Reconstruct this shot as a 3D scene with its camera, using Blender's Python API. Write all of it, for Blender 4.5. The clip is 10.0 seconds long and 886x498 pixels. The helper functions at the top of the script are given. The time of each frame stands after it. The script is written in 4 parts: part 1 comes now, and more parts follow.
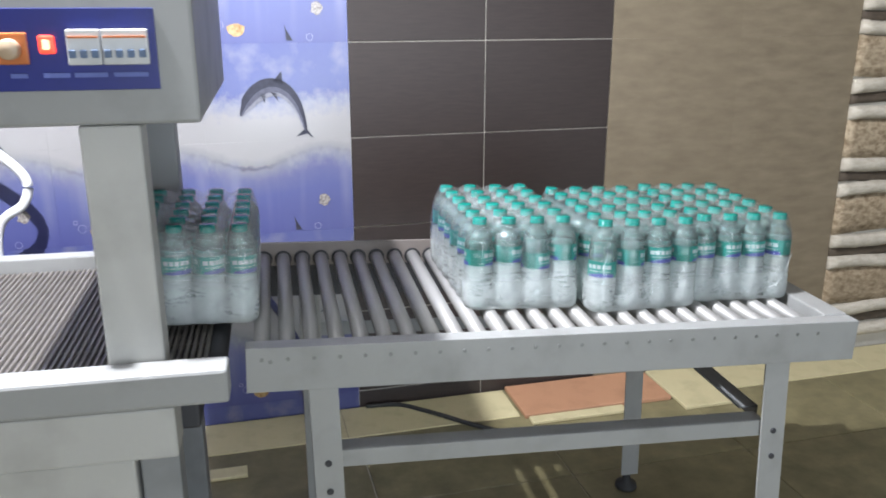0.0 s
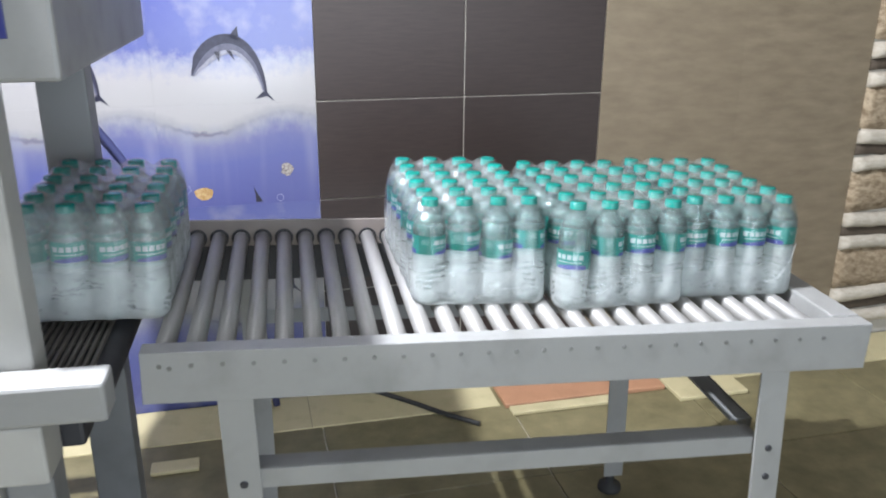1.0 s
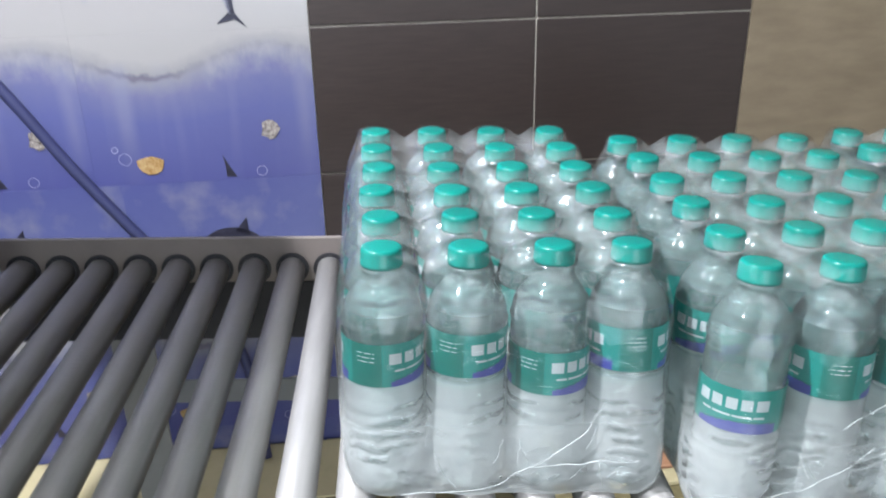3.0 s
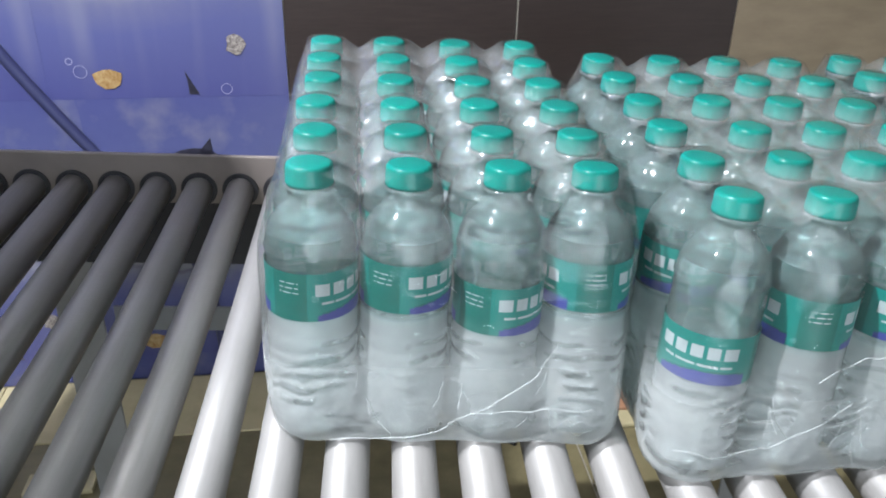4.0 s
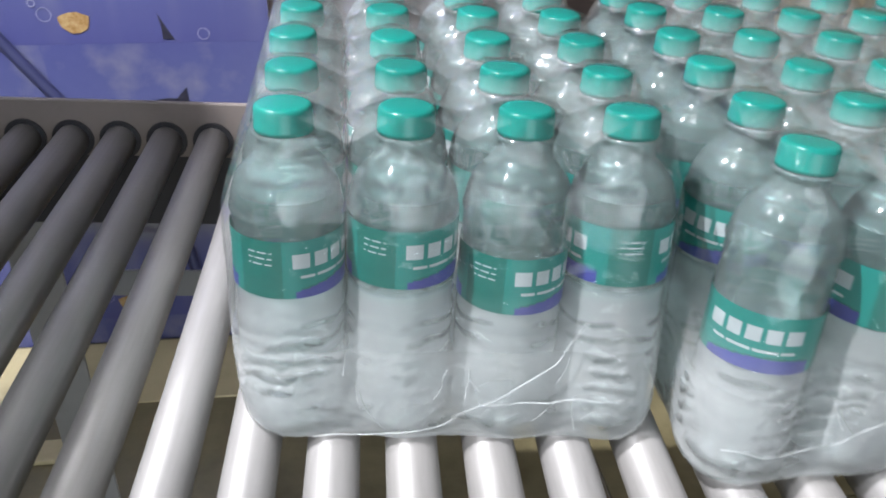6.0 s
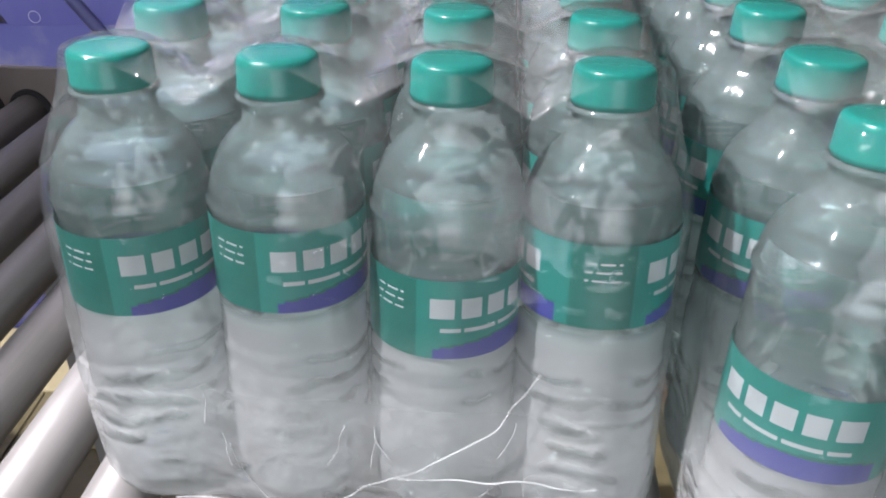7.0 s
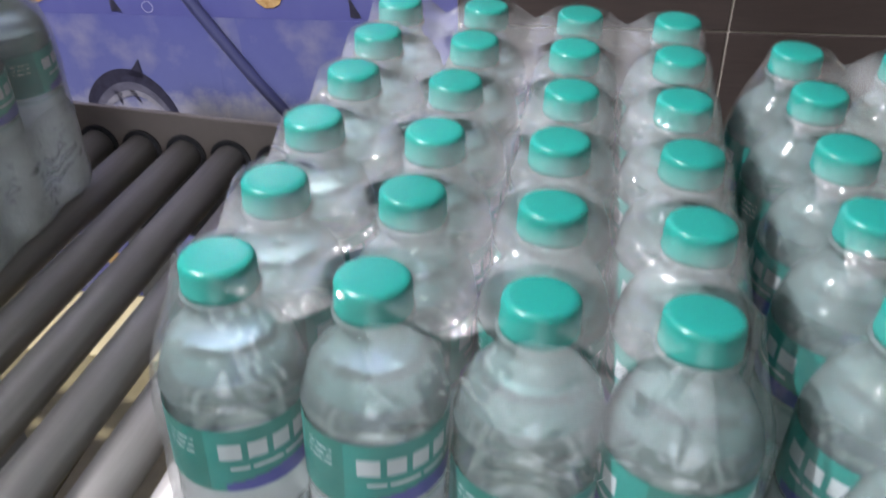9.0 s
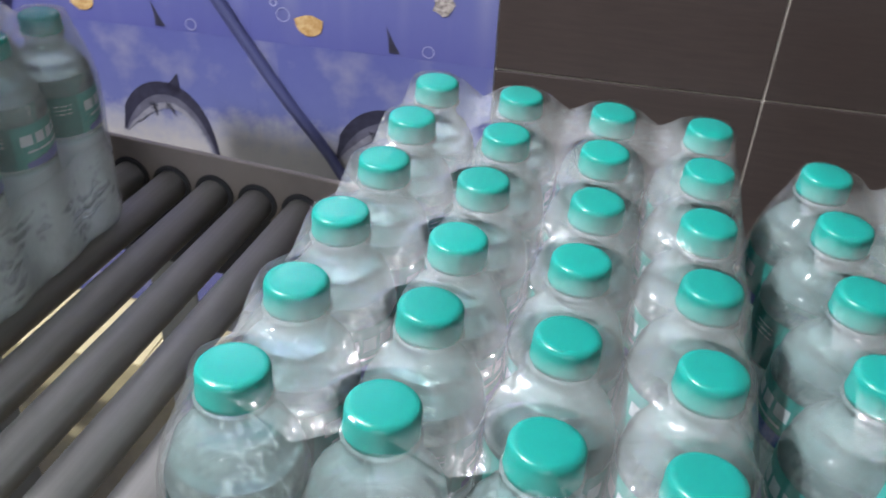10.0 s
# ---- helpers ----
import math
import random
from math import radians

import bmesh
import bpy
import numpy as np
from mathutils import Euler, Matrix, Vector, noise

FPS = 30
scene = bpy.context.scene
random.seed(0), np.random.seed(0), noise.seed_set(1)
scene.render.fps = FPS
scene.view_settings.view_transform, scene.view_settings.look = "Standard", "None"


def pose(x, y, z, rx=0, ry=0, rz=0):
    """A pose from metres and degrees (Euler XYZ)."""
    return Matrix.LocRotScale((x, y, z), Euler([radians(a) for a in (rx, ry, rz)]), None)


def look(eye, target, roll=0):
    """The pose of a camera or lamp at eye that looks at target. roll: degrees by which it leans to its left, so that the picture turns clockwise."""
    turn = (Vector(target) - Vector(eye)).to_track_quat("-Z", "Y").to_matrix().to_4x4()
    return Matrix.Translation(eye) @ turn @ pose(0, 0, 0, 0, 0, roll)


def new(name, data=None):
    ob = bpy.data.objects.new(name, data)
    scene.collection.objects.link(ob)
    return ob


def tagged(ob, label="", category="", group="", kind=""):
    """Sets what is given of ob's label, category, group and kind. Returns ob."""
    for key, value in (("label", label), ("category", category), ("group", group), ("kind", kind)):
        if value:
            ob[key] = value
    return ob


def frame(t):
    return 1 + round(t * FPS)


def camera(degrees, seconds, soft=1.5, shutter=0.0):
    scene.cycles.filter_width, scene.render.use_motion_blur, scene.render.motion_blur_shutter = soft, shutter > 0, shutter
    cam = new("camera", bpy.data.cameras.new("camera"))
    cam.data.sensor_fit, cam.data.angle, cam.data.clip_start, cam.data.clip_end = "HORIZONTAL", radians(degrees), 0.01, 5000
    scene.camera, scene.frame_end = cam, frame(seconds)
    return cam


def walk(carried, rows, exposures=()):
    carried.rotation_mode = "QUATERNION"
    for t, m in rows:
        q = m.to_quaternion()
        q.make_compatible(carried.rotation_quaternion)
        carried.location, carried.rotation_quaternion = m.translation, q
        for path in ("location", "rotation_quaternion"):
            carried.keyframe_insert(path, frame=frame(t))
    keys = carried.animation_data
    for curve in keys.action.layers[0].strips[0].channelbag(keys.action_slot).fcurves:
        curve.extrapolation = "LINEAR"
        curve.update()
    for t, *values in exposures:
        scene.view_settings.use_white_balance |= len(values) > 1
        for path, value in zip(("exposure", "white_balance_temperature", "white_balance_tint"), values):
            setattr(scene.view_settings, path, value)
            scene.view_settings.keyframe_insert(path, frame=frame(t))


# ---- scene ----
cam = camera(56.5, 10.0, 1.8, 0.5)
PATH = [
    (0, (-0.385, -1.314, 1.39), (0.101, 0.537, 0.809), -0.0),
    (0.5, (-0.296, -1.222, 1.37), (0.171, 0.623, 0.755), -0.4),
    (1, (-0.218, -1.117, 1.357), (0.237, 0.715, 0.693), 0.5),
    (1.5, (-0.16, -0.904, 1.328), (0.267, 0.939, 0.678), 1.7),
    (2, (-0.09, -0.685, 1.291), (0.39, 1.11, 0.551), 0.5),
    (2.2, (-0.045, -0.589, 1.269), (0.354, 1.231, 0.544), -1.0),
    (3.3, (0.0777, -0.2987, 1.1824), (0.2443, 1.2278, 0.4528), -0.82),
    (3.5, (0.0847, -0.2888, 1.1735), (0.2899, 1.2158, 0.4093), 0.3),
    (4, (0.0987, -0.2828, 1.1655), (0.297, 1.2033, 0.3642), 1.1),
    (4.5, (0.0973, -0.2827, 1.1625), (0.295, 1.1862, 0.33), 1.24),
    (5, (0.0903, -0.2756, 1.1581), (0.2859, 1.1867, 0.3136), 2.54),
    (5.5, (0.0884, -0.2516, 1.1477), (0.3193, 1.1833, 0.2657), 2.23),
    (5.7, (0.0854, -0.2372, 1.1425), (0.3513, 1.1941, 0.2646), 1.91),
    (6.8, (0.1969, -0.1082, 1.0736), (0.1435, 1.3401, 0.1849), -1.01),
    (7, (0.2054, -0.1006, 1.0671), (0.1374, 1.3494, 0.1823), -1.37),
    (7.5, (0.1973, -0.1039, 1.0574), (0.1391, 1.353, 0.1832), -0.91),
    (8, (0.2028, -0.0912, 1.0819), (0.0637, 1.3343, 0.1661), -1.11),
    (8.5, (0.2084, -0.0815, 1.1008), (0.0007, 1.3445, 0.199), -1.97),
    (9, (0.203, -0.0559, 1.1517), (-0.0386, 1.3218, 0.1854), -1.77),
    (9.5, (0.1945, -0.0375, 1.1797), (-0.0351, 1.3694, 0.2534), -0.66),
    (10, (0.199, -0.0364, 1.1886), (-0.0825, 1.3523, 0.2493), 2.61),
]
EXPOSURES = ((0.0, 0.25, 6300, 13), (1.0, 0.38, 6250, 13), (2.2, 0.36, 6250, 14), (3.3, 0.15, 6300, 13), (4.5, 0.05, 6300, 13), (5.7, 0.05, 6400, 14), (6.8, -0.08, 6650, 22),
             (7.5, -0.13, 6700, 22), (8.5, -0.12, 6650, 20), (9.0, 0.06, 6600, 20), (10.0, 0.20, 6450, 16))
walk(cam, [(t, look(eye, target, roll)) for t, eye, target, roll in PATH], EXPOSURES)

# ---------------- world, lamps, exposure ----------------
world = bpy.data.worlds.new("room_world")
world.use_nodes = True
world.node_tree.nodes["Background"].inputs[0].default_value = (0.75, 0.85, 1.0, 1)
world.node_tree.nodes["Background"].inputs[1].default_value = 0.3
scene.world = world
scene.cycles.transparent_max_bounces = 32
BULB = Vector((-0.91, -0.06, 2.60))
DOORWAY = (-0.6, 1.8, 0.0, 2.2)  # x from, x to, z from, z to, in the front wall


def lamp(name, kind, place, power, colour, size, size_y=None):
    data = bpy.data.lights.new(name, kind)
    data.energy, data.color = power, colour
    if kind == "AREA":
        data.shape, data.size, data.size_y = "RECTANGLE", size, size_y or size
    else:
        data.shadow_soft_size = size
    ob = new(name, data)
    ob.location = place
    return ob


lamp("bulb_light", "POINT", BULB, 480, (0.95, 0.98, 1.0), 0.025)
daylight = lamp("doorway_daylight", "AREA", (0.6, -3.62, 1.15), 85, (0.86, 0.96, 1.0), 2.3, 2.1)
daylight.rotation_euler = (radians(90), 0, 0)


# ---------------- material tools ----------------
class Nodes:
    def __init__(self, name):
        self.m = bpy.data.materials.new(name)
        self.m.use_nodes = True
        self.t = self.m.node_tree
        self.b = self.t.nodes["Principled BSDF"]
        self.out = self.t.nodes["Material Output"]

    def n(self, kind, **values):
        node = self.t.nodes.new(kind)
        for k, v in values.items():
            setattr(node, k, v)
        return node

    def link(self, a, b):
        self.t.links.new(a, b)

    def math(self, op, a, b=0.0, c=0.0):
        node = self.n("ShaderNodeMath", operation=op)
        for i, v in enumerate((a, b, c)):
            if isinstance(v, (int, float)):
                node.inputs[i].default_value = v
            else:
                self.link(v, node.inputs[i])
        return node.outputs[0]

    def mix(self, fac, a, b):
        node = self.n("ShaderNodeMix", data_type="RGBA")
        for sock, v in ((node.inputs[0], fac), (node.inputs[6], a), (node.inputs[7], b)):
            if isinstance(v, (int, float)):
                sock.default_value = v
            elif isinstance(v, tuple):
                sock.default_value = (*v, 1)
            else:
                self.link(v, sock)
        return node.outputs[2]

    def noise(self, scale, detail=4.0, rough=0.55, vec=None, stretch=None, distort=0.0):
        node = self.n("ShaderNodeTexNoise")
        node.inputs["Scale"].default_value = scale
        node.inputs["Detail"].default_value = detail
        node.inputs["Roughness"].default_value = rough
        node.inputs["Distortion"].default_value = distort
        if vec is None:
            vec = self.n("ShaderNodeTexCoord").outputs["Object"]
        if stretch:
            mp = self.n("ShaderNodeMapping")
            mp.inputs["Scale"].default_value = stretch
            self.link(vec, mp.inputs["Vector"])
            vec = mp.outputs[0]
        self.link(vec, node.inputs["Vector"])
        return node.outputs["Fac"]

    def ramp(self, fac, stops):
        node = self.n("ShaderNodeValToRGB")
        e = node.color_ramp.elements
        while len(e) < len(stops):
            e.new(0.5)
        for el, (p, c) in zip(e, stops):
            el.position = p
            el.color = (*c, 1) if isinstance(c, tuple) else (c, c, c, 1)
        self.link(fac, node.inputs[0])
        return node.outputs[0]

    def bump(self, height, strength, distance=0.002):
        node = self.n("ShaderNodeBump")
        node.inputs["Strength"].default_value = strength
        node.inputs["Distance"].default_value = distance
        self.link(height, node.inputs["Height"])
        self.link(node.outputs[0], self.b.inputs["Normal"])
        return node.outputs[0]

    def set(self, colour=None, rough=None, metal=None, ior=None):
        for key, v in (("Base Color", colour), ("Roughness", rough), ("Metallic", metal), ("IOR", ior)):
            if v is None:
                continue
            if isinstance(v, tuple):
                self.b.inputs[key].default_value = (*v, 1)
            elif isinstance(v, (int, float)):
                self.b.inputs[key].default_value = v
            else:
                self.link(v, self.b.inputs[key])
        return self.m


def worn(name, base, rough=0.45, metal=0.0, vary=0.12, scale=14.0, fine=160.0, bump=0.12, dirt=(0.25, 0.23, 0.2), dirt_amount=0.25):
    """A painted or plain surface with broad stains and fine grain."""
    k = Nodes(name)
    broad, grain = k.noise(scale), k.noise(fine, 2.0)
    rnd = k.n("ShaderNodeObjectInfo").outputs["Random"]
    c = k.mix(k.math("MULTIPLY", grain, vary), base, tuple(v * 0.6 for v in base))
    c = k.mix(k.math("MULTIPLY", rnd, vary * 0.8), c, tuple(v * 0.7 for v in base))
    mask = k.math("MULTIPLY", k.ramp(broad, ((0.5, 0.0), (0.75, 1.0))), dirt_amount)
    c = k.mix(mask, c, tuple(a * b for a, b in zip(base, dirt)))
    k.bump(grain, bump, 0.001)
    return k.set(c, k.math("ADD", k.math("MULTIPLY", broad, 0.2), rough - 0.1), metal)


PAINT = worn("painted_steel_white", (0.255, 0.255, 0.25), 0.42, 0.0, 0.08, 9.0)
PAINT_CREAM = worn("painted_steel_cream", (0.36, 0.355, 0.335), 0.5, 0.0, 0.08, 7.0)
# the white paint darkened, for rear and low parts standing in shade
PAINT_SHADED = worn("painted_steel_shaded", (0.20, 0.205, 0.21), 0.5, 0.0, 0.10, 9.0)
RAILGREY = worn("dull_grey_steel", (0.215, 0.185, 0.17), 0.5, 0.2, 0.2, 12.0)
STEEL = worn("dull_steel", (0.38, 0.38, 0.40), 0.38, 0.75, 0.15, 20.0)
BOLT = worn("zinc_bolt", (0.22, 0.22, 0.22), 0.35, 0.7, 0.1, 30.0)
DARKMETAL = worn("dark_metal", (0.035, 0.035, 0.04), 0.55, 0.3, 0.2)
RUBBER = worn("black_rubber", (0.02, 0.02, 0.02), 0.7)
BLUE = worn("blue_panel", (0.016, 0.022, 0.14), 0.35, 0.0, 0.08)
WHITEPLASTIC = worn("white_plastic", (0.5, 0.5, 0.5), 0.35)
ORANGE = worn("orange_plastic", (0.40, 0.12, 0.03), 0.4)
BEIGEPLASTIC = worn("beige_plastic", (0.38, 0.28, 0.19), 0.4)
SWITCHBLUE = worn("grey_blue_switch", (0.08, 0.12, 0.2), 0.4)
INK = worn("pale_ink", (0.10, 0.13, 0.36), 0.5)
GROUT = worn("pale_grout", (0.45, 0.42, 0.37), 0.9, 0.0, 0.2, 8.0)
PLASTER = worn("cream_plaster", (0.20, 0.19, 0.18), 0.85, 0.0, 0.1, 3.0)
CEILING = worn("white_ceiling", (0.20, 0.20, 0.20), 0.9, 0.0, 0.06, 3.0)
SHADOW_NAVY = worn("shadow_navy", (0.03, 0.035, 0.10), 0.5)
HOSE = worn("white_hose", (0.7, 0.7, 0.72), 0.4)
PINK = worn("pink_stone", (0.40, 0.21, 0.12), 0.5, 0.0, 0.25, 12.0)
CREAM = worn("cream_stone", (0.48, 0.42, 0.25), 0.5, 0.0, 0.2, 12.0)
WOOD = worn("pale_wood", (0.5, 0.38, 0.22), 0.6, 0.0, 0.25, 20.0)


def roller_material():
    k = Nodes("galvanised_roller")
    streak = k.noise(30.0, 5.0, 0.6, stretch=(4.0, 0.25, 4.0))
    rnd = k.n("ShaderNodeObjectInfo").outputs["Random"]
    c = k.ramp(streak, ((0.3, (0.205, 0.197, 0.188)), (0.7, (0.27, 0.262, 0.252))))
    c = k.mix(k.math("MULTIPLY", rnd, 0.3), c, (0.21, 0.21, 0.21))
    k.bump(k.noise(220.0, 2.0), 0.08, 0.0005)
    return k.set(c, k.math("ADD", k.math("MULTIPLY", streak, 0.2), 0.36), 0.15)


ROLLER = roller_material()


def cap_material():
    k = Nodes("green_cap_plastic")
    rnd = k.n("ShaderNodeObjectInfo").outputs["Random"]
    c = k.mix(rnd, (0.0, 0.175, 0.145), (0.0, 0.15, 0.125))
    k.bump(k.noise(400.0, 2.0), 0.05, 0.0005)
    k.b.inputs["Subsurface Weight"].default_value = 0.0
    k.b.inputs["Specular IOR Level"].default_value = 0.25
    return k.set(c, 0.27)


CAP = cap_material()


D, BR, BH = 0.0580, 0.0287, 0.178  # bottle spacing, radius and height


def bottle_material():
    """Clear bottle full of water: mostly see-through, partly refracting, with hard glints."""
    k = Nodes("clear_bottle_with_water")
    bump = k.bump(k.noise(70.0, 2.0, 0.5, stretch=(1, 1, 0.2)), 0.12, 0.002)
    clear = k.n("ShaderNodeBsdfTransparent")
    clear.inputs[0].default_value = (0.93, 0.995, 0.985, 1)
    refr = k.n("ShaderNodeBsdfRefraction")
    refr.inputs["Color"].default_value = (0.93, 0.995, 0.985, 1)
    refr.inputs["IOR"].default_value = 1.30
    refr.inputs["Roughness"].default_value = 0.01
    gloss = k.n("ShaderNodeBsdfGlossy")
    gloss.inputs["Roughness"].default_value = 0.09
    fres = k.n("ShaderNodeFresnel")
    fres.inputs["IOR"].default_value = 1.5
    for node in (refr, gloss, fres):
        k.link(bump, node.inputs["Normal"])
    dif = k.n("ShaderNodeBsdfDiffuse")
    tra = k.n("ShaderNodeBsdfTranslucent")
    # milky below the label, standing in for light scattered by the ribs; shoulder clear
    coords = k.n("ShaderNodeTexCoord").outputs["Object"]
    sep = k.n("ShaderNodeSeparateXYZ")
    k.link(coords, sep.inputs[0])
    world_pos = k.n("ShaderNodeNewGeometry").outputs["Position"]
    wave = k.noise(38.0, 2.0, 0.5, world_pos)
    zz = k.math("ADD", k.math("DIVIDE", sep.outputs[2], 0.18), k.math("MULTIPLY", k.math("SUBTRACT", wave, 0.5), 0.03))
    # teal above the label stands in for label colour refracted inside
    tint = k.ramp(zz, ((0.45, (0.90, 0.95, 0.95)), (0.53, (0.68, 0.95, 0.93))))
    for node in (dif, tra):
        k.link(tint, node.inputs[0])
        k.link(bump, node.inputs["Normal"])
    milk = k.n("ShaderNodeMixShader")
    milk.inputs[0].default_value = 0.45
    k.link(dif.outputs[0], milk.inputs[1])
    k.link(tra.outputs[0], milk.inputs[2])
    scat = k.n("ShaderNodeMixShader")
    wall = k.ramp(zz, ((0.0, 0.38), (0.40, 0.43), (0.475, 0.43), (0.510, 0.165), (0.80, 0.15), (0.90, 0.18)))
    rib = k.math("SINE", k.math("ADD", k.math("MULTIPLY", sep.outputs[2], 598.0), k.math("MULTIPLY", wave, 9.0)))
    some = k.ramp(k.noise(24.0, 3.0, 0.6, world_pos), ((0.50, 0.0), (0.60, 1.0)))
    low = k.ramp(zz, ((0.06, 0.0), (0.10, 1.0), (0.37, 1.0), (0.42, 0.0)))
    # grooves less milky, for the dark lines refraction draws there
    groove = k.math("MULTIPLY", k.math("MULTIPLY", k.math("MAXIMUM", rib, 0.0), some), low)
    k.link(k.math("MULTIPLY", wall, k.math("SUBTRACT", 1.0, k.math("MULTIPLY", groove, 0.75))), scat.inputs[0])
    inner = k.n("ShaderNodeMixShader")
    inner.inputs[0].default_value = 0.36
    k.link(clear.outputs[0], inner.inputs[1])
    k.link(refr.outputs[0], inner.inputs[2])
    mix = k.n("ShaderNodeMixShader")
    k.link(fres.outputs[0], mix.inputs[0])
    k.link(inner.outputs[0], scat.inputs[1])
    k.link(milk.outputs[0], scat.inputs[2])
    k.link(scat.outputs[0], mix.inputs[1])
    k.link(gloss.outputs[0], mix.inputs[2])
    k.link(mix.outputs[0], k.out.inputs[0])
    return k.m


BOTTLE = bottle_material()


def film_material(name, haze_low, haze_high, layers=None, relief=0.011, shine=1.5, caps=False):
    """Shrink film: see-through with a milky haze, wrinkles and hard glints."""
    k = Nodes(name)
    # each pack is creased in its own way
    own = k.n("ShaderNodeVectorMath", operation="ADD")
    k.link(k.n("ShaderNodeTexCoord").outputs["Object"], own.inputs[0])
    k.link(k.math("MULTIPLY", k.n("ShaderNodeObjectInfo").outputs["Random"], 7.0), own.inputs[1])
    own = own.outputs[0]
    wr = k.noise(26.0, 3.0, 0.5, own, distort=0.3)
    fine = k.noise(100.0, 2.0, 0.5, own)
    ridge = k.math("ABSOLUTE", k.math("SUBTRACT", k.noise(48.0, 2.0, 0.5, own, distort=0.8), 0.5))
    haze = k.ramp(wr, ((0.25, haze_low), (0.75, haze_high)))
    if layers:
        # the low haze stands in for light scattered in the bottles; thin over caps
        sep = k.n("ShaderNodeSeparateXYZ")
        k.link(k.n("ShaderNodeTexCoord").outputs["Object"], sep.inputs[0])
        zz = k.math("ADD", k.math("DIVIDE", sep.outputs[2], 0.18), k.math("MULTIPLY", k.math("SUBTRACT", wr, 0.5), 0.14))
        haze_ramp = k.ramp(zz, layers)
        haze = k.math("MULTIPLY", haze, haze_ramp)
        # low down it clings in patches, cleared to give the ribs' dark refracted streaks
        clings = k.ramp(k.noise(19.0, 3.0, 0.6, own), ((0.51, 0.0), (0.60, 1.0)))
        low = k.ramp(zz, ((0.03, 0.0), (0.08, 1.0), (0.36, 1.0), (0.44, 0.0)))
        clings = k.math("MULTIPLY", clings, low)
        rib = k.math("SINE", k.math("ADD", k.math("MULTIPLY", sep.outputs[2], 598.0), k.math("MULTIPLY", wr, 26.0)))
        haze = k.math("MULTIPLY", haze, k.math("SUBTRACT", 1.0, k.math("MULTIPLY", clings, k.math("ADD", 0.32, k.math("MULTIPLY", rib, 0.30)))))
    height = k.math("ADD", k.math("ADD", wr, k.math("MULTIPLY", fine, 0.35)), k.math("MULTIPLY", ridge, -0.45))
    if layers:
        height = k.math("ADD", height, k.math("MULTIPLY", k.math("MULTIPLY", clings, rib), 0.28))
    gain = shine
    if caps:
        # drawn taut and clear over each cap
        fx = k.math("SUBTRACT", k.math("FRACT", k.math("ADD", k.math("DIVIDE", sep.outputs[0], D), 8.0)), 0.5)
        fy = k.math("SUBTRACT", k.math("FRACT", k.math("ADD", k.math("DIVIDE", sep.outputs[1], D), 9.0)), 0.5)
        away = k.math("SQRT", k.math("ADD", k.math("MULTIPLY", fx, fx), k.math("MULTIPLY", fy, fy)))
        loose = k.ramp(away, ((0.28, 0.05), (0.33, 0.5), (0.45, 1.0)))
        haze = k.math("MULTIPLY", haze, loose)
        height = k.math("MULTIPLY", height, k.math("ADD", k.math("MULTIPLY", loose, 0.8), 0.2))
        gain = k.math("ADD", k.math("MULTIPLY", loose, shine - 0.6), 0.6)
    bump = k.n("ShaderNodeBump")
    bump.inputs["Strength"].default_value = 1.0
    bump.inputs["Distance"].default_value = relief
    k.link(height, bump.inputs["Height"])
    soft_bump = k.n("ShaderNodeBump")
    soft_bump.inputs["Strength"].default_value = 0.7
    soft_bump.inputs["Distance"].default_value = 0.003
    k.link(height, soft_bump.inputs["Height"])
    clear = k.n("ShaderNodeBsdfTransparent")
    clear.inputs[0].default_value = (0.985, 0.99, 0.99, 1)
    dif = k.n("ShaderNodeBsdfDiffuse")
    tra = k.n("ShaderNodeBsdfTranslucent")
    for nd in (dif, tra):
        nd.inputs[0].default_value = (0.89, 0.93, 0.925, 1)
        k.link(soft_bump.outputs[0], nd.inputs["Normal"])
    milk = k.n("ShaderNodeMixShader")
    milk.inputs[0].default_value = 0.35
    k.link(dif.outputs[0], milk.inputs[1])
    k.link(tra.outputs[0], milk.inputs[2])
    body = k.n("ShaderNodeMixShader")
    k.link(haze, body.inputs[0])
    k.link(clear.outputs[0], body.inputs[1])
    k.link(milk.outputs[0], body.inputs[2])
    gloss = k.n("ShaderNodeBsdfGlossy")
    gloss.inputs["Roughness"].default_value = 0.07
    k.link(bump.outputs[0], gloss.inputs["Normal"])
    fres = k.n("ShaderNodeFresnel")
    fres.inputs["IOR"].default_value = 1.40
    k.link(soft_bump.outputs[0], fres.inputs["Normal"])
    fin = k.n("ShaderNodeMixShader")
    k.link(k.math("MINIMUM", k.math("MULTIPLY", fres.outputs[0], gain), 0.34), fin.inputs[0])
    k.link(body.outputs[0], fin.inputs[1])
    k.link(gloss.outputs[0], fin.inputs[2])
    k.link(fin.outputs[0], k.out.inputs[0])
    return k.m


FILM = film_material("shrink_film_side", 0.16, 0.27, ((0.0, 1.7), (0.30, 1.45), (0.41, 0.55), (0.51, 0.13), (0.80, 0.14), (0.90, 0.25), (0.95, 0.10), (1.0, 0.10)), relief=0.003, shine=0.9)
FILM_TOP = film_material("shrink_film_top", 0.26, 0.42, ((0.0, 0.36), (1.0, 0.36)), caps=True, relief=0.010, shine=2.0)
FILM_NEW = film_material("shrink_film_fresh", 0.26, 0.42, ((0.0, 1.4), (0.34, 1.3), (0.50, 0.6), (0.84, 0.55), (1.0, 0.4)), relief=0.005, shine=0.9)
CREASE = film_material("film_fold", 0.0, 0.6)


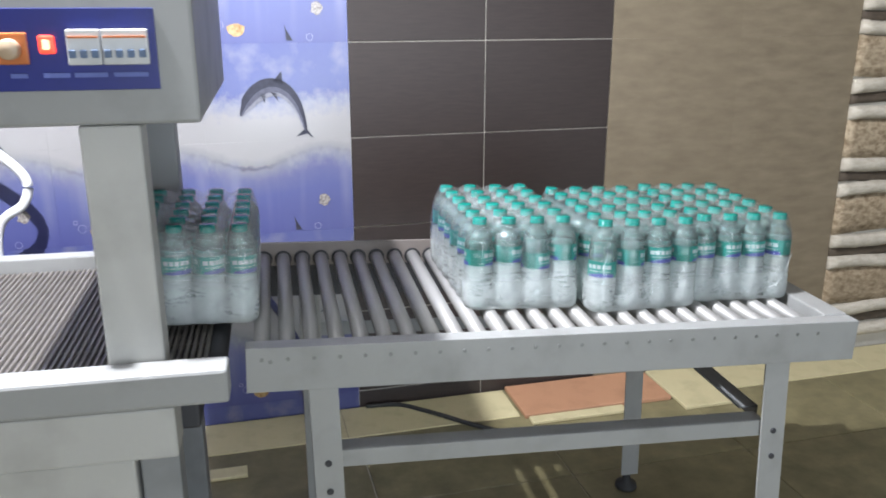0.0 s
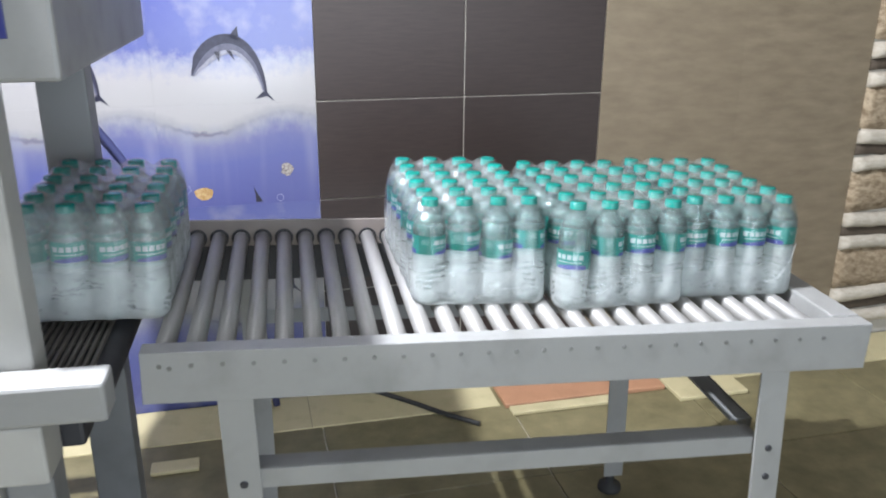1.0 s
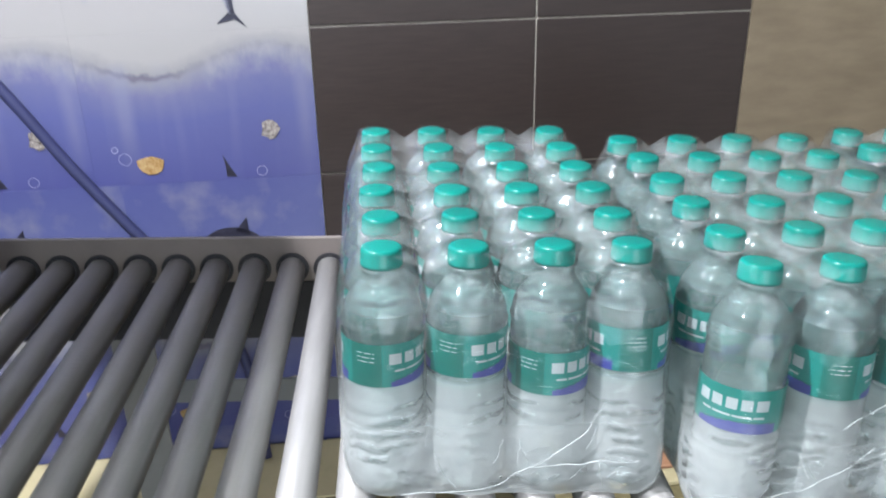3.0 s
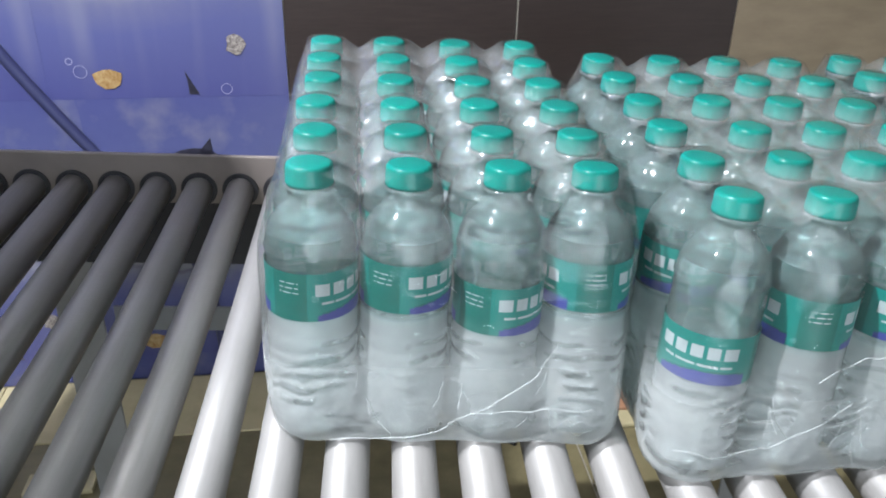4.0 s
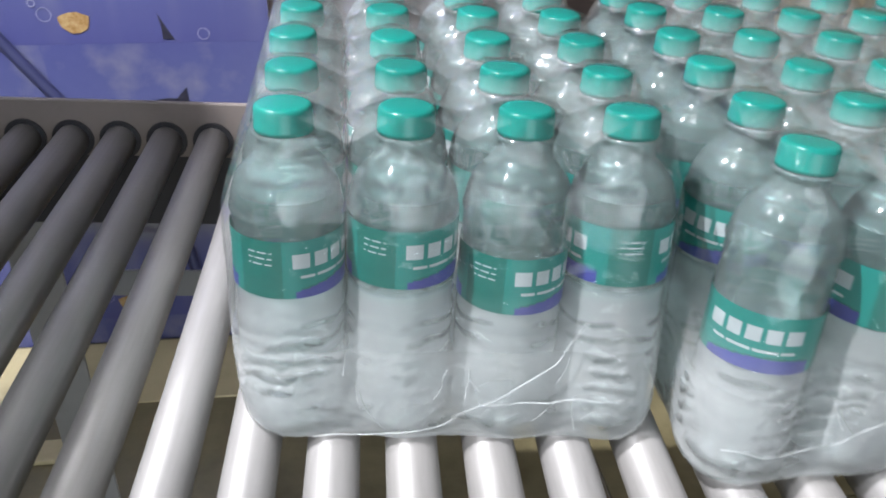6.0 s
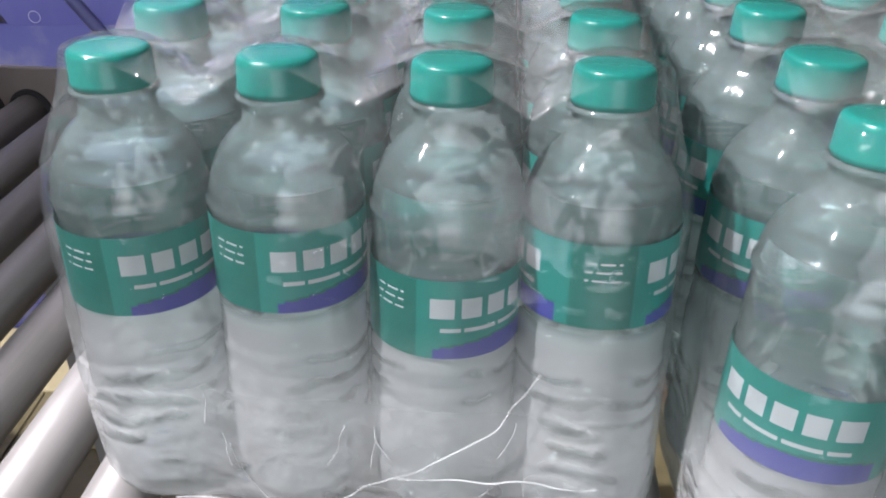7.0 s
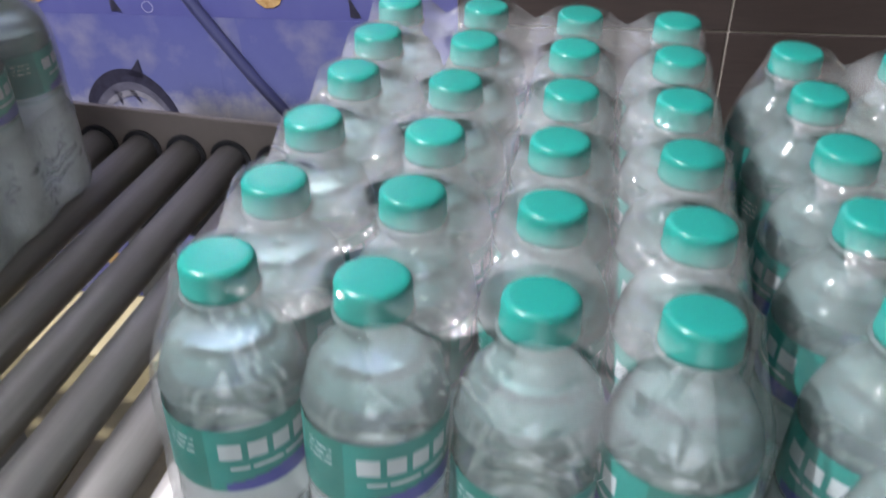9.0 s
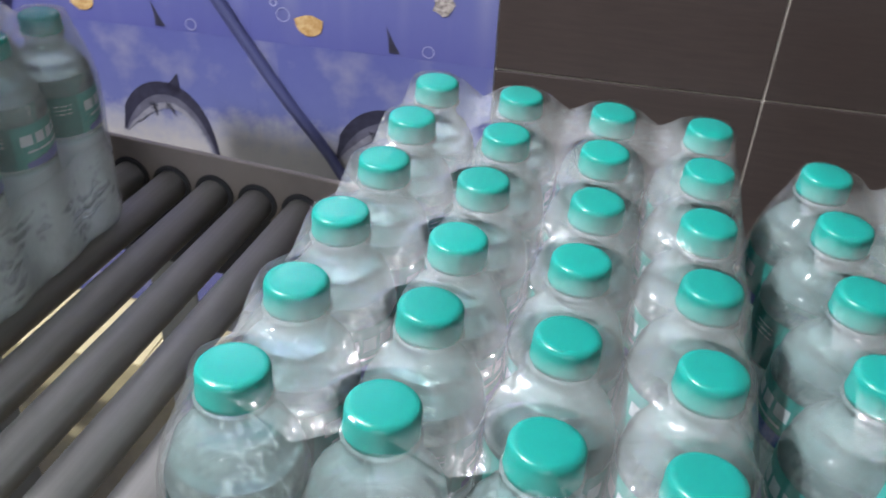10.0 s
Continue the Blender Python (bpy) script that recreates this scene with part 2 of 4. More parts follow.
def water_material():
    """The level of the water in a bottle, seen through the shoulder."""
    k = Nodes("water_level")
    clear = k.n("ShaderNodeBsdfTransparent")
    clear.inputs[0].default_value = (0.90, 0.97, 0.97, 1)
    gloss = k.n("ShaderNodeBsdfGlossy")
    gloss.inputs["Roughness"].default_value = 0.05
    fres = k.n("ShaderNodeFresnel")
    fres.inputs["IOR"].default_value = 1.33
    bump = k.bump(k.noise(60.0, 2.0), 0.2, 0.001)
    k.link(bump, gloss.inputs["Normal"])
    fin = k.n("ShaderNodeMixShader")
    k.link(k.math("ADD", k.math("MULTIPLY", fres.outputs[0], 1.2), 0.03), fin.inputs[0])
    k.link(clear.outputs[0], fin.inputs[1])
    k.link(gloss.outputs[0], fin.inputs[2])
    k.link(fin.outputs[0], k.out.inputs[0])
    return k.m


WATER = water_material()
LABEL_TEAL = worn("label_teal", (0.0, 0.19, 0.16), 0.4, 0.0, 0.08, 60.0)
LABEL_DARK = worn("label_dark_green", (0.0, 0.125, 0.10), 0.4, 0.0, 0.08, 60.0)
LABEL_WHITE = worn("label_white", (0.38, 0.43, 0.44), 0.4, 0.0, 0.05, 60.0)
LABEL_BLUE = worn("label_violet_blue", (0.04, 0.05, 0.25), 0.4, 0.0, 0.08, 60.0)


def mural_material():
    """Printed seaside tiles: water, wave crest, cream horizon and clouded sky, repeating every 0.45 x 0.60 m."""
    k = Nodes("printed_sea_tile")
    pos = k.n("ShaderNodeNewGeometry").outputs["Position"]
    sep = k.n("ShaderNodeSeparateXYZ")
    k.link(pos, sep.inputs[0])
    # the lowest row of tiles is cut, so its print sits a little further along
    cut = k.math("LESS_THAN", sep.outputs[2], 0.661)
    x = k.math("SUBTRACT", sep.outputs[0], k.math("MULTIPLY", cut, 0.048))
    z = sep.outputs[2]
    p = k.math("FRACT", k.math("DIVIDE", k.math("ADD", x, 9.0), 0.45))
    q = k.math("FRACT", k.math("DIVIDE", k.math("ADD", z, 0.6 * 4 - 0.661), 0.6))
    cell = k.n("ShaderNodeCombineXYZ")
    k.link(p, cell.inputs[0])
    k.link(k.math("MULTIPLY", q, 1.33), cell.inputs[2])
    n1 = k.noise(4.5, 4.0, 0.5, cell.outputs[0])
    n2 = k.noise(16.0, 4.0, 0.6, cell.outputs[0])
    sw = k.math("SINE", k.math("ADD", k.math("MULTIPLY", p, 6.2832), -0.38))
    qq = k.math("ADD", q, k.math("MULTIPLY", sw, k.ramp(q, ((0.2, 0.02), (0.34, 0.052), (0.46, 0.052), (0.58, 0.008)))))
    qq = k.math("ADD", qq, k.math("MULTIPLY", k.math("SUBTRACT", n2, 0.5), k.ramp(q, ((0.5, 0.05), (0.62, 0.16)))))
    col = k.ramp(qq, ((0.0, (0.20, 0.22, 0.60)), (0.22, (0.27, 0.30, 0.68)), (0.33, (0.38, 0.40, 0.68)), (0.385, (0.56, 0.56, 0.68)),
                      (0.405, (0.60, 0.59, 0.64)), (0.42, (0.72, 0.71, 0.70)), (0.46, (0.86, 0.84, 0.80)), (0.62, (0.86, 0.83, 0.80)),
                      (0.69, (0.66, 0.67, 0.80)), (0.76, (0.27, 0.31, 0.68)), (1.0, (0.21, 0.24, 0.62))))
    cloud = k.math("MULTIPLY", k.ramp(n1, ((0.50, 0.0), (0.75, 0.6))), k.ramp(q, ((0.6, 0.0), (0.72, 1.0))))
    col = k.mix(cloud, col, (0.72, 0.72, 0.80))
    # foam falling from the crest, a dark line along the trough
    streak = k.noise(15.0, 4.0, 0.6, cell.outputs[0], stretch=(1, 1, 0.55))
    foam = k.math("MULTIPLY", k.ramp(qq, ((0.30, 0.0), (0.38, 0.6), (0.41, 0.7), (0.43, 0.0))), k.ramp(sw, ((0.0, 1.0), (0.25, 0.1))))
    col = k.mix(k.math("MULTIPLY", foam, k.ramp(streak, ((0.35, 0.0), (0.62, 1.0)))), col, (0.80, 0.80, 0.82))
    trough = k.math("MULTIPLY", k.ramp(qq, ((0.392, 0.0), (0.402, 1.0), (0.410, 1.0), (0.420, 0.0))), k.ramp(p, ((0.06, 0.15), (0.2, 0.9), (0.36, 0.9), (0.48, 0.1))))
    col = k.mix(k.math("MULTIPLY", trough, 0.8), col, (0.30, 0.29, 0.36))
    ray = k.noise(9.0, 1.0, 0.5, cell.outputs[0], stretch=(1, 1, 0.06))
    rays = k.math("MULTIPLY", k.ramp(ray, ((0.5, 0.0), (0.75, 0.4))), k.ramp(q, ((0.05, 0.2), (0.2, 1.0), (0.38, 1.0), (0.42, 0.0))))
    col = k.mix(rays, col, (0.62, 0.64, 0.84))
    k.bump(k.noise(60.0, 2.0), 0.04, 0.001)
    return k.set(k.mix(0.69, col, (0.0, 0.0, 0.02)), 0.22)


MURAL = mural_material()


def grain_tile(name, dark, light, rough, stretch, scale, bump=0.15):
    k = Nodes(name)
    tc = k.n("ShaderNodeNewGeometry").outputs["Position"]
    g = k.noise(scale, 6.0, 0.62, tc, stretch)
    b = k.noise(2.6, 3.0, 0.5, tc)
    rnd = k.n("ShaderNodeObjectInfo").outputs["Random"]
    c = k.mix(k.math("MULTIPLY", rnd, 0.25), k.ramp(g, ((0.3, dark), (0.72, light))), dark)
    c = k.mix(k.math("MULTIPLY", b, 0.3), c, dark)
    k.bump(g, bump, 0.001)
    return k.set(c, rough)


DARKTILE = grain_tile("dark_brown_tile", (0.019, 0.0125, 0.011), (0.034, 0.023, 0.0205), 0.48, (1.5, 1, 14), 9.0)
BEIGETILE = grain_tile("beige_grained_stone", (0.138, 0.108, 0.070), (0.215, 0.173, 0.117), 0.5, (0.9, 1, 3.2), 9.0)
STONE_WHITE = grain_tile("pale_cladding_stone", (0.34, 0.30, 0.24), (0.56, 0.51, 0.43), 0.8, (2, 2, 6), 14.0, 0.6)
STONE_BROWN = grain_tile("brown_cladding_stone", (0.13, 0.085, 0.045), (0.48, 0.39, 0.27), 0.85, (3, 3, 5), 11.0, 0.9)
STONE_DARK = grain_tile("dark_cladding_stone", (0.045, 0.032, 0.022), (0.10, 0.075, 0.05), 0.8, (2, 2, 6), 14.0, 0.6)
FLOORTILE = grain_tile("olive_brown_floor_stone", (0.112, 0.096, 0.047), (0.255, 0.222, 0.124), 0.38, (2, 2, 1), 5.0, 0.2)
DOLPHIN_BACK = grain_tile("printed_dolphin_back", (0.010, 0.010, 0.022), (0.035, 0.035, 0.060), 0.4, (3, 3, 3), 20.0, 0.02)
DOLPHIN_FLANK = grain_tile("printed_dolphin_flank", (0.05, 0.05, 0.075), (0.11, 0.11, 0.15), 0.4, (3, 3, 3), 20.0, 0.02)
DOLPHIN_BELLY = grain_tile("printed_dolphin_belly", (0.11, 0.11, 0.14), (0.24, 0.24, 0.28), 0.4, (3, 3, 3), 20.0, 0.02)
SHELL = grain_tile("printed_shell", (0.22, 0.11, 0.03), (0.55, 0.42, 0.22), 0.25, (3, 3, 3), 30.0, 0.02)
FLOWER = grain_tile("printed_sea_flower", (0.06, 0.05, 0.05), (0.55, 0.50, 0.46), 0.25, (3, 3, 3), 60.0, 0.02)
BUBBLE = grain_tile("printed_bubble", (0.22, 0.23, 0.36), (0.30, 0.31, 0.44), 0.25, (3, 3, 3), 30.0, 0.02)
MESHWIRE = worn("steel_mesh_wire", (0.15, 0.135, 0.12), 0.5, 0.3, 0.2, 30.0)


def glow(name, colour, strength):
    k = Nodes(name)
    k.b.inputs["Emission Color"].default_value = (*colour, 1)
    k.b.inputs["Emission Strength"].default_value = strength
    return k.set(colour, 0.4)


RED_LAMP = glow("lit_red_lamp", (1.0, 0.06, 0.03), 1.2)
RED_CORE = glow("lit_lamp_core", (1.0, 0.45, 0.25), 2.0)
BULB_GLOW = glow("lit_bulb", (1.0, 0.96, 0.9), 8.0)


# ---------------- mesh tools ----------------
def part(name, bm, material, parent=None, label="", smooth=False, m=None):
    """Links a bmesh as one mesh object, under a thing or a part."""
    me = bpy.data.meshes.new(name)
    bmesh.ops.recalc_face_normals(bm, faces=bm.faces[:])
    bm.to_mesh(me)
    bm.free()
    for mt in material if isinstance(material, (list, tuple)) else (material,):
        me.materials.append(mt)
    if smooth:
        me.polygons.foreach_set("use_smooth", [True] * len(me.polygons))
    ob = new(name, me)
    ob.parent = parent
    if m is not None:
        ob.matrix_basis = m
    if label:
        ob["label"] = label
    return ob


def shared(name, mesh, parent, m):
    ob = new(name, mesh)
    ob.parent = parent
    ob.matrix_basis = m
    return ob


def empty(name, m):
    ob = new(name)
    ob.empty_display_size = 0.05
    ob.matrix_basis = m
    return ob


def box(x0, x1, y0, y1, z0, z1, bevel=0.0, bm=None):
    b = bmesh.new()
    bmesh.ops.create_cube(b, size=1.0)
    bmesh.ops.transform(b, verts=b.verts[:], matrix=Matrix.Translation(((x0 + x1) / 2, (y0 + y1) / 2, (z0 + z1) / 2)) @ Matrix.Diagonal((x1 - x0, y1 - y0, z1 - z0, 1)))
    if bevel:
        bmesh.ops.bevel(b, geom=b.edges[:], offset=bevel, segments=2, affect="EDGES", profile=0.5)
    if bm is None:
        return b
    me = bpy.data.meshes.new("tmp")
    b.to_mesh(me)
    b.free()
    bm.from_mesh(me)
    bpy.data.meshes.remove(me)
    return bm


def channel(x0, x1, outline, bevel):
    """A bar of one section, an outline in y and z, drawn along x."""
    bm = bmesh.new()
    ends = [[bm.verts.new((x, y, z)) for y, z in outline] for x in (x0, x1)]
    count = len(outline)
    for i in range(count):
        bm.faces.new((ends[0][i], ends[0][(i + 1) % count], ends[1][(i + 1) % count], ends[1][i]))
    bm.faces.new(ends[0][::-1])
    bm.faces.new(ends[1])
    bmesh.ops.bevel(bm, geom=bm.edges[:], offset=bevel, segments=2, affect="EDGES", profile=0.5)
    return bm


def lathe(profile, seg=32, bm=None, closed=True):
    """Turns (radius, height) pairs round z."""
    bm = bm or bmesh.new()
    rings = []
    for r, z in profile:
        rings.append([bm.verts.new((r * math.cos(2 * math.pi * i / seg), r * math.sin(2 * math.pi * i / seg), z)) for i in range(seg)])
    for a, b in zip(rings, rings[1:]):
        for i in range(seg):
            bm.faces.new((a[i], a[(i + 1) % seg], b[(i + 1) % seg], b[i]))
    if closed:
        bm.faces.new(rings[0][::-1])
        bm.faces.new(rings[-1])
    return bm


def rod(p0, p1, r, seg=16, bm=None, r_in=0.0):
    """A rod or, with r_in, an open tube from p0 to p1."""
    bm = bm or bmesh.new()
    a, b = Vector(p0), Vector(p1)
    turn = (b - a).to_track_quat("Z", "Y").to_matrix().to_4x4()
    n0 = len(bm.verts)
    ln = (b - a).length
    if r_in:
        prof = [(r_in, 0), (r, 0), (r, ln), (r_in, ln), (r_in, 0)]
        lathe(prof, seg, bm, False)
    else:
        c = min(r * 0.15, ln * 0.2)
        lathe([(r - c, 0), (r, c), (r, ln - c), (r - c, ln)], seg, bm)
    bm.verts.ensure_lookup_table()
    bmesh.ops.transform(bm, verts=bm.verts[n0:], matrix=Matrix.Translation(a) @ turn)
    return bm


def tube(points, r, seg=10, bm=None):
    """A round cord through points, smoothed."""
    bm = bm or bmesh.new()
    pts = [Vector(p) for p in points]
    fine = []
    for i in range(len(pts) - 1):
        p0, p1, p2, p3 = pts[max(i - 1, 0)], pts[i], pts[i + 1], pts[min(i + 2, len(pts) - 1)]
        for s in range(8):
            u = s / 8
            fine.append(0.5 * (2 * p1 + (p2 - p0) * u + (2 * p0 - 5 * p1 + 4 * p2 - p3) * u * u + (3 * p1 - p0 - 3 * p2 + p3) * u ** 3))
    fine.append(pts[-1])
    rings = []
    for i, p in enumerate(fine):
        d = (fine[min(i + 1, len(fine) - 1)] - fine[max(i - 1, 0)]).normalized()
        q = d.to_track_quat("Z", "Y").to_matrix()
        rings.append([bm.verts.new(p + q @ Vector((r * math.cos(2 * math.pi * k / seg), r * math.sin(2 * math.pi * k / seg), 0))) for k in range(seg)])
    for a, b in zip(rings, rings[1:]):
        for k in range(seg):
            bm.faces.new((a[k], a[(k + 1) % seg], b[(k + 1) % seg], b[k]))
    bm.faces.new(rings[0][::-1])
    bm.faces.new(rings[-1])
    return bm


# ---------------- the room ----------------
WALL_Y = 1.32
X0, X1, Y0, ZC = -3.2, 3.4, -3.6, 3.0
floor = tagged(part("floor", box(X0, X1, Y0, WALL_Y + 0.015, -0.15, -0.006), GROUT), "worn olive-brown stone floor, dull and stained", "floor", kind="structure")
ceiling = tagged(part("ceiling", box(X0 - 0.15, X1 + 0.15, Y0 - 0.15, WALL_Y + 0.2, ZC, ZC + 0.12), CEILING), "plain white ceiling", "ceiling", kind="structure")
wall_back = tagged(part("wall_back", box(X0, X1, WALL_Y + 0.0035, WALL_Y + 0.2, -0.15, ZC), GROUT), "tiled wall with dolphin mural, dark and beige tiles", "wall", kind="structure")
tagged(part("wall_left", box(X0 - 0.15, X0, Y0 - 0.15, WALL_Y + 0.2, -0.15, ZC), PLASTER), "plain cream plastered wall", "wall", kind="structure")
tagged(part("wall_right", box(X1, X1 + 0.15, Y0 - 0.15, WALL_Y + 0.2, -0.15, ZC), PLASTER), "plain cream plastered wall", "wall", kind="structure")
bm = box(X0, DOORWAY[0], Y0 - 0.15, Y0, -0.15, ZC)
box(DOORWAY[1], X1, Y0 - 0.15, Y0, -0.15, ZC, 0, bm)
box(DOORWAY[0], DOORWAY[1], Y0 - 0.15, Y0, DOORWAY[3], ZC, 0, bm)
tagged(part("wall_front", bm, PLASTER), "plain cream plastered wall with an open doorway", "wall", kind="structure")
tagged(part("ground", box(-40, 40, -60, Y0 - 0.15, -0.2, -0.10), PLASTER), "pale dusty ground outside the doorway", "ground", kind="structure")

# ---------------- lamps ----------------
bulb = tagged(empty("ceiling_bulb", pose(BULB.x, BULB.y, ZC)), "round white ceiling bulb on a short cord", "lamp")
part("cord", rod((0, 0, -0.24), (0, 0, 0), 0.004), RUBBER, bulb)
part("holder", lathe([(0.012, -0.30), (0.022, -0.29), (0.022, -0.24), (0.012, -0.23)], 20), WHITEPLASTIC, bulb, smooth=True)
part("glass", lathe([(0.006, -0.337), (0.020, -0.333), (0.028, -0.322), (0.024, -0.308), (0.014, -0.3005)], 20), BULB_GLOW, bulb, smooth=True)

# ---------------- the roller conveyor ----------------
PITCH, R_ROLL, ROLL_Y = 0.0442, 0.0150, 0.010
CONV = pose(-0.004, -0.015, 0.790, 0, 2.0, -3.4)
conveyor = tagged(empty("roller_conveyor", CONV), "white painted steel roller conveyor on legs, free steel rollers", "conveyor")
XL, XR, YB = -0.380, 0.795, 0.582
rail_bm = channel(XL, XR, ((0.0, -0.060), (0.030, -0.060), (0.030, -0.0565), (0.004, -0.0565), (0.004, 0.018), (0.034, 0.018), (0.034, 0.022), (0.0, 0.022)), 0.0012)
front_rail = part("front_rail", rail_bm, PAINT, conveyor, "white painted side rail with roller bolts")
rail_bm = box(XL, XR, YB, YB + 0.006, -0.018, 0.039, 0.0015)
back_rail = part("back_rail", rail_bm, RAILGREY, conveyor, "dull dark grey steel rail")
# the web's dark colour stands in for the shadow below the rollers
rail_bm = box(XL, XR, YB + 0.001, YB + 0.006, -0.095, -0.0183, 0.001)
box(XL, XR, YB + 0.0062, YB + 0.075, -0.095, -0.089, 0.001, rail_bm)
part("rail_web", rail_bm, DARKMETAL, back_rail, "lower web of the rail, coloured dark for the shadow on it")
part("end_rail", box(0.742, XR - 0.001, 0.0345, YB - 0.0005, -0.060, 0.024, 0.003), PAINT, conveyor)
roller_me = None
for i in range(-8, 17):
    m = pose(i * PITCH, ROLL_Y, 0.0)
    if roller_me is None:
        ro = part("roller", rod((0, 0, 0), (0, YB - ROLL_Y - 0.002, 0), R_ROLL, 24, None, 0.0115), ROLLER, conveyor, smooth=False, m=m)
        roller_me = ro.data
        for poly in roller_me.polygons:
            poly.use_smooth = abs(poly.normal.y) < 0.5
        bm = rod((0, -0.001, 0), (0, 0.006, 0), 0.0114, 16)
        plug_me = part("bearing", bm, DARKMETAL, ro).data
        bm = rod((0, -ROLL_Y - 0.001, 0), (0, -ROLL_Y + 0.001, 0), 0.0038, 10)
        bolt = part("bolt", bm, BOLT, front_rail, m=m)
        # dark ring stands in for the shaded hole in the rail round a roller
        ring = lathe([(R_ROLL - 0.001, 0.0), (R_ROLL + 0.0045, 0.0), (R_ROLL + 0.0045, 0.0022), (R_ROLL - 0.001, 0.0022)], 24, closed=False)
        hole_ring_me = part("collar", ring, DARKMETAL, back_rail, m=pose(i * PITCH, YB - 0.0003, 0.0, 90)).data
        bolt_me = bolt.data
    else:
        ro = shared("roller", roller_me, conveyor, m)
        shared("bearing", plug_me, ro, Matrix())
        shared("bolt", bolt_me, front_rail, m)
        shared("collar", hole_ring_me, back_rail, pose(i * PITCH, YB - 0.0003, 0.0, 90))
shared("bolt", bolt_me, front_rail, pose(-8 * PITCH + 0.014, ROLL_Y, -0.004))
INV = CONV.inverted()


def conv_leg(x, y, lean, ln_sign):
    """An upright angle-iron leg in room axes, hung under the conveyor."""
    top = CONV @ Vector((x, y, -0.058 if y < 0.3 else -0.09))
    bm = bmesh.new()
    w = 0.052
    box(-w / 2, w / 2, -0.0025, 0.0025, 0.055, top.z, 0.001, bm)
    box(w / 2 * ln_sign - 0.0025 * ln_sign * 2 if ln_sign > 0 else -w / 2, w / 2 if ln_sign > 0 else -w / 2 + 0.005, 0.003, w, 0.055, top.z, 0.001, bm)
    for v in bm.verts:
        v.co.x += lean * (top.z - v.co.z)
    leg = part("leg", bm, PAINT, conveyor, m=INV @ pose(top.x, top.y, 0, 0, 0, -3.4))
    bm = lathe([(0.030, 0.0), (0.032, 0.004), (0.030, 0.016), (0.012, 0.022), (0.010, 0.075)], 20)
    bmesh.ops.translate(bm, verts=bm.verts[:], vec=(lean * top.z, 0.02, 0.0))
    part("foot", bm, RUBBER, leg, "black levelling foot", True)
    if y < 0.3:
        for dz in (0.150, 0.208):
            bm = rod((lean * dz, -0.006, top.z - dz), (lean * dz, 0.0, top.z - dz), 0.0062, 12)
            part("bolt", bm, DARKMETAL, leg, "dark bolt head")
    return leg


conv_leg(-0.250, 0.004, 0.02, -1)
conv_leg(0.632, 0.004, 0.05, 1)
conv_leg(-0.250, 0.600, 0.0, -1)
conv_leg(0.640, 0.655, 0.02, 1)
bm = box(-0.222, 0.628, 0.0095, 0.0135, -0.222, -0.188, 0.001)
box(-0.222, 0.628, 0.014, 0.050, -0.192, -0.188, 0.001, bm)
part("front_stretcher", bm, PAINT, conveyor)
bm = box(0.640, 0.644, 0.060, 0.598, -0.215, -0.182, 0.001)
box(0.600, 0.6395, 0.060, 0.598, -0.186, -0.182, 0.001, bm)
part("side_stretcher", bm, PAINT_SHADED, conveyor)
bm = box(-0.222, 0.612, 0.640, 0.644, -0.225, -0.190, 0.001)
part("back_stretcher", bm, PAINT_SHADED, conveyor)

# ---------------- the wrapping machine ----------------
MACH = pose(-0.42, -0.05, 0.0, 0, 0, -3.4)
machine = tagged(empty("shrink_wrapping_machine", MACH), "white steel shrink-wrapping machine with an overhead control cabinet", "machine")
cabinet = part("control_cabinet", box(-0.346, 0.0, 0.0, 0.63, 1.215, 1.60, 0.006), PAINT, machine)
panel = part("control_panel", box(-0.335, -0.052, -0.0030, -0.0005, 1.266, 1.378, 0.001), BLUE, machine, "dark blue control panel with switches")
FX, FZ = (-0.683 + 0.42) / 1.0, 1.268


def pan(px, pz):
    return FX + px * 0.000768, FZ + (155 - pz) * 0.00078


for a, b in ((122, 180), (182, 262)):
    x_a, z_a = pan(a, 112)
    x_b, z_b = pan(b, 50)
    br = part("breaker", box(x_a, x_b, -0.016, -0.0065, z_a, z_b, 0.002), WHITEPLASTIC, panel, "white circuit breaker with dark levers")
    count = 2 if b < 181 else 3
    part("rim", box(x_a + 0.002, x_b - 0.002, -0.0185, -0.0162, z_b - 0.012, z_b - 0.009, 0.0005), ORANGE, br)
    bm = bmesh.new()
    for j in range(count + 1):
        xs = x_a + (x_b - x_a) * (j + 0.5) / (count + 1)
        box(xs - 0.0045, xs + 0.0045, -0.022, -0.0162, z_a + 0.010, z_a + 0.021, 0.001, bm)
    part("lever", bm, SWITCHBLUE, br, "dark grey-blue levers")
x_a, z_a = pan(0, 110)
x_b, z_b = pan(56, 55)
kn = part("selector_plate", box(x_a, x_b, -0.012, -0.0065, z_a, z_b, 0.002), ORANGE, panel, "orange switch plate")
bm = rod(((x_a + x_b) / 2, -0.012, (z_a + z_b) / 2), ((x_a + x_b) / 2, -0.030, (z_a + z_b) / 2), 0.014, 20)
part("knob", bm, BEIGEPLASTIC, kn, "beige turning knob", True)
x_a, z_a = pan(74, 92)
x_b, z_b = pan(102, 60)
rl = part("indicator_lamp", box(x_a, x_b, -0.014, -0.0065, z_a, z_b, 0.003), RED_LAMP, panel, "lit red indicator lamp")
part("lens", box(x_a + 0.006, x_b - 0.006, -0.0165, -0.0142, z_a + 0.006, z_b - 0.006, 0.001), RED_CORE, rl)
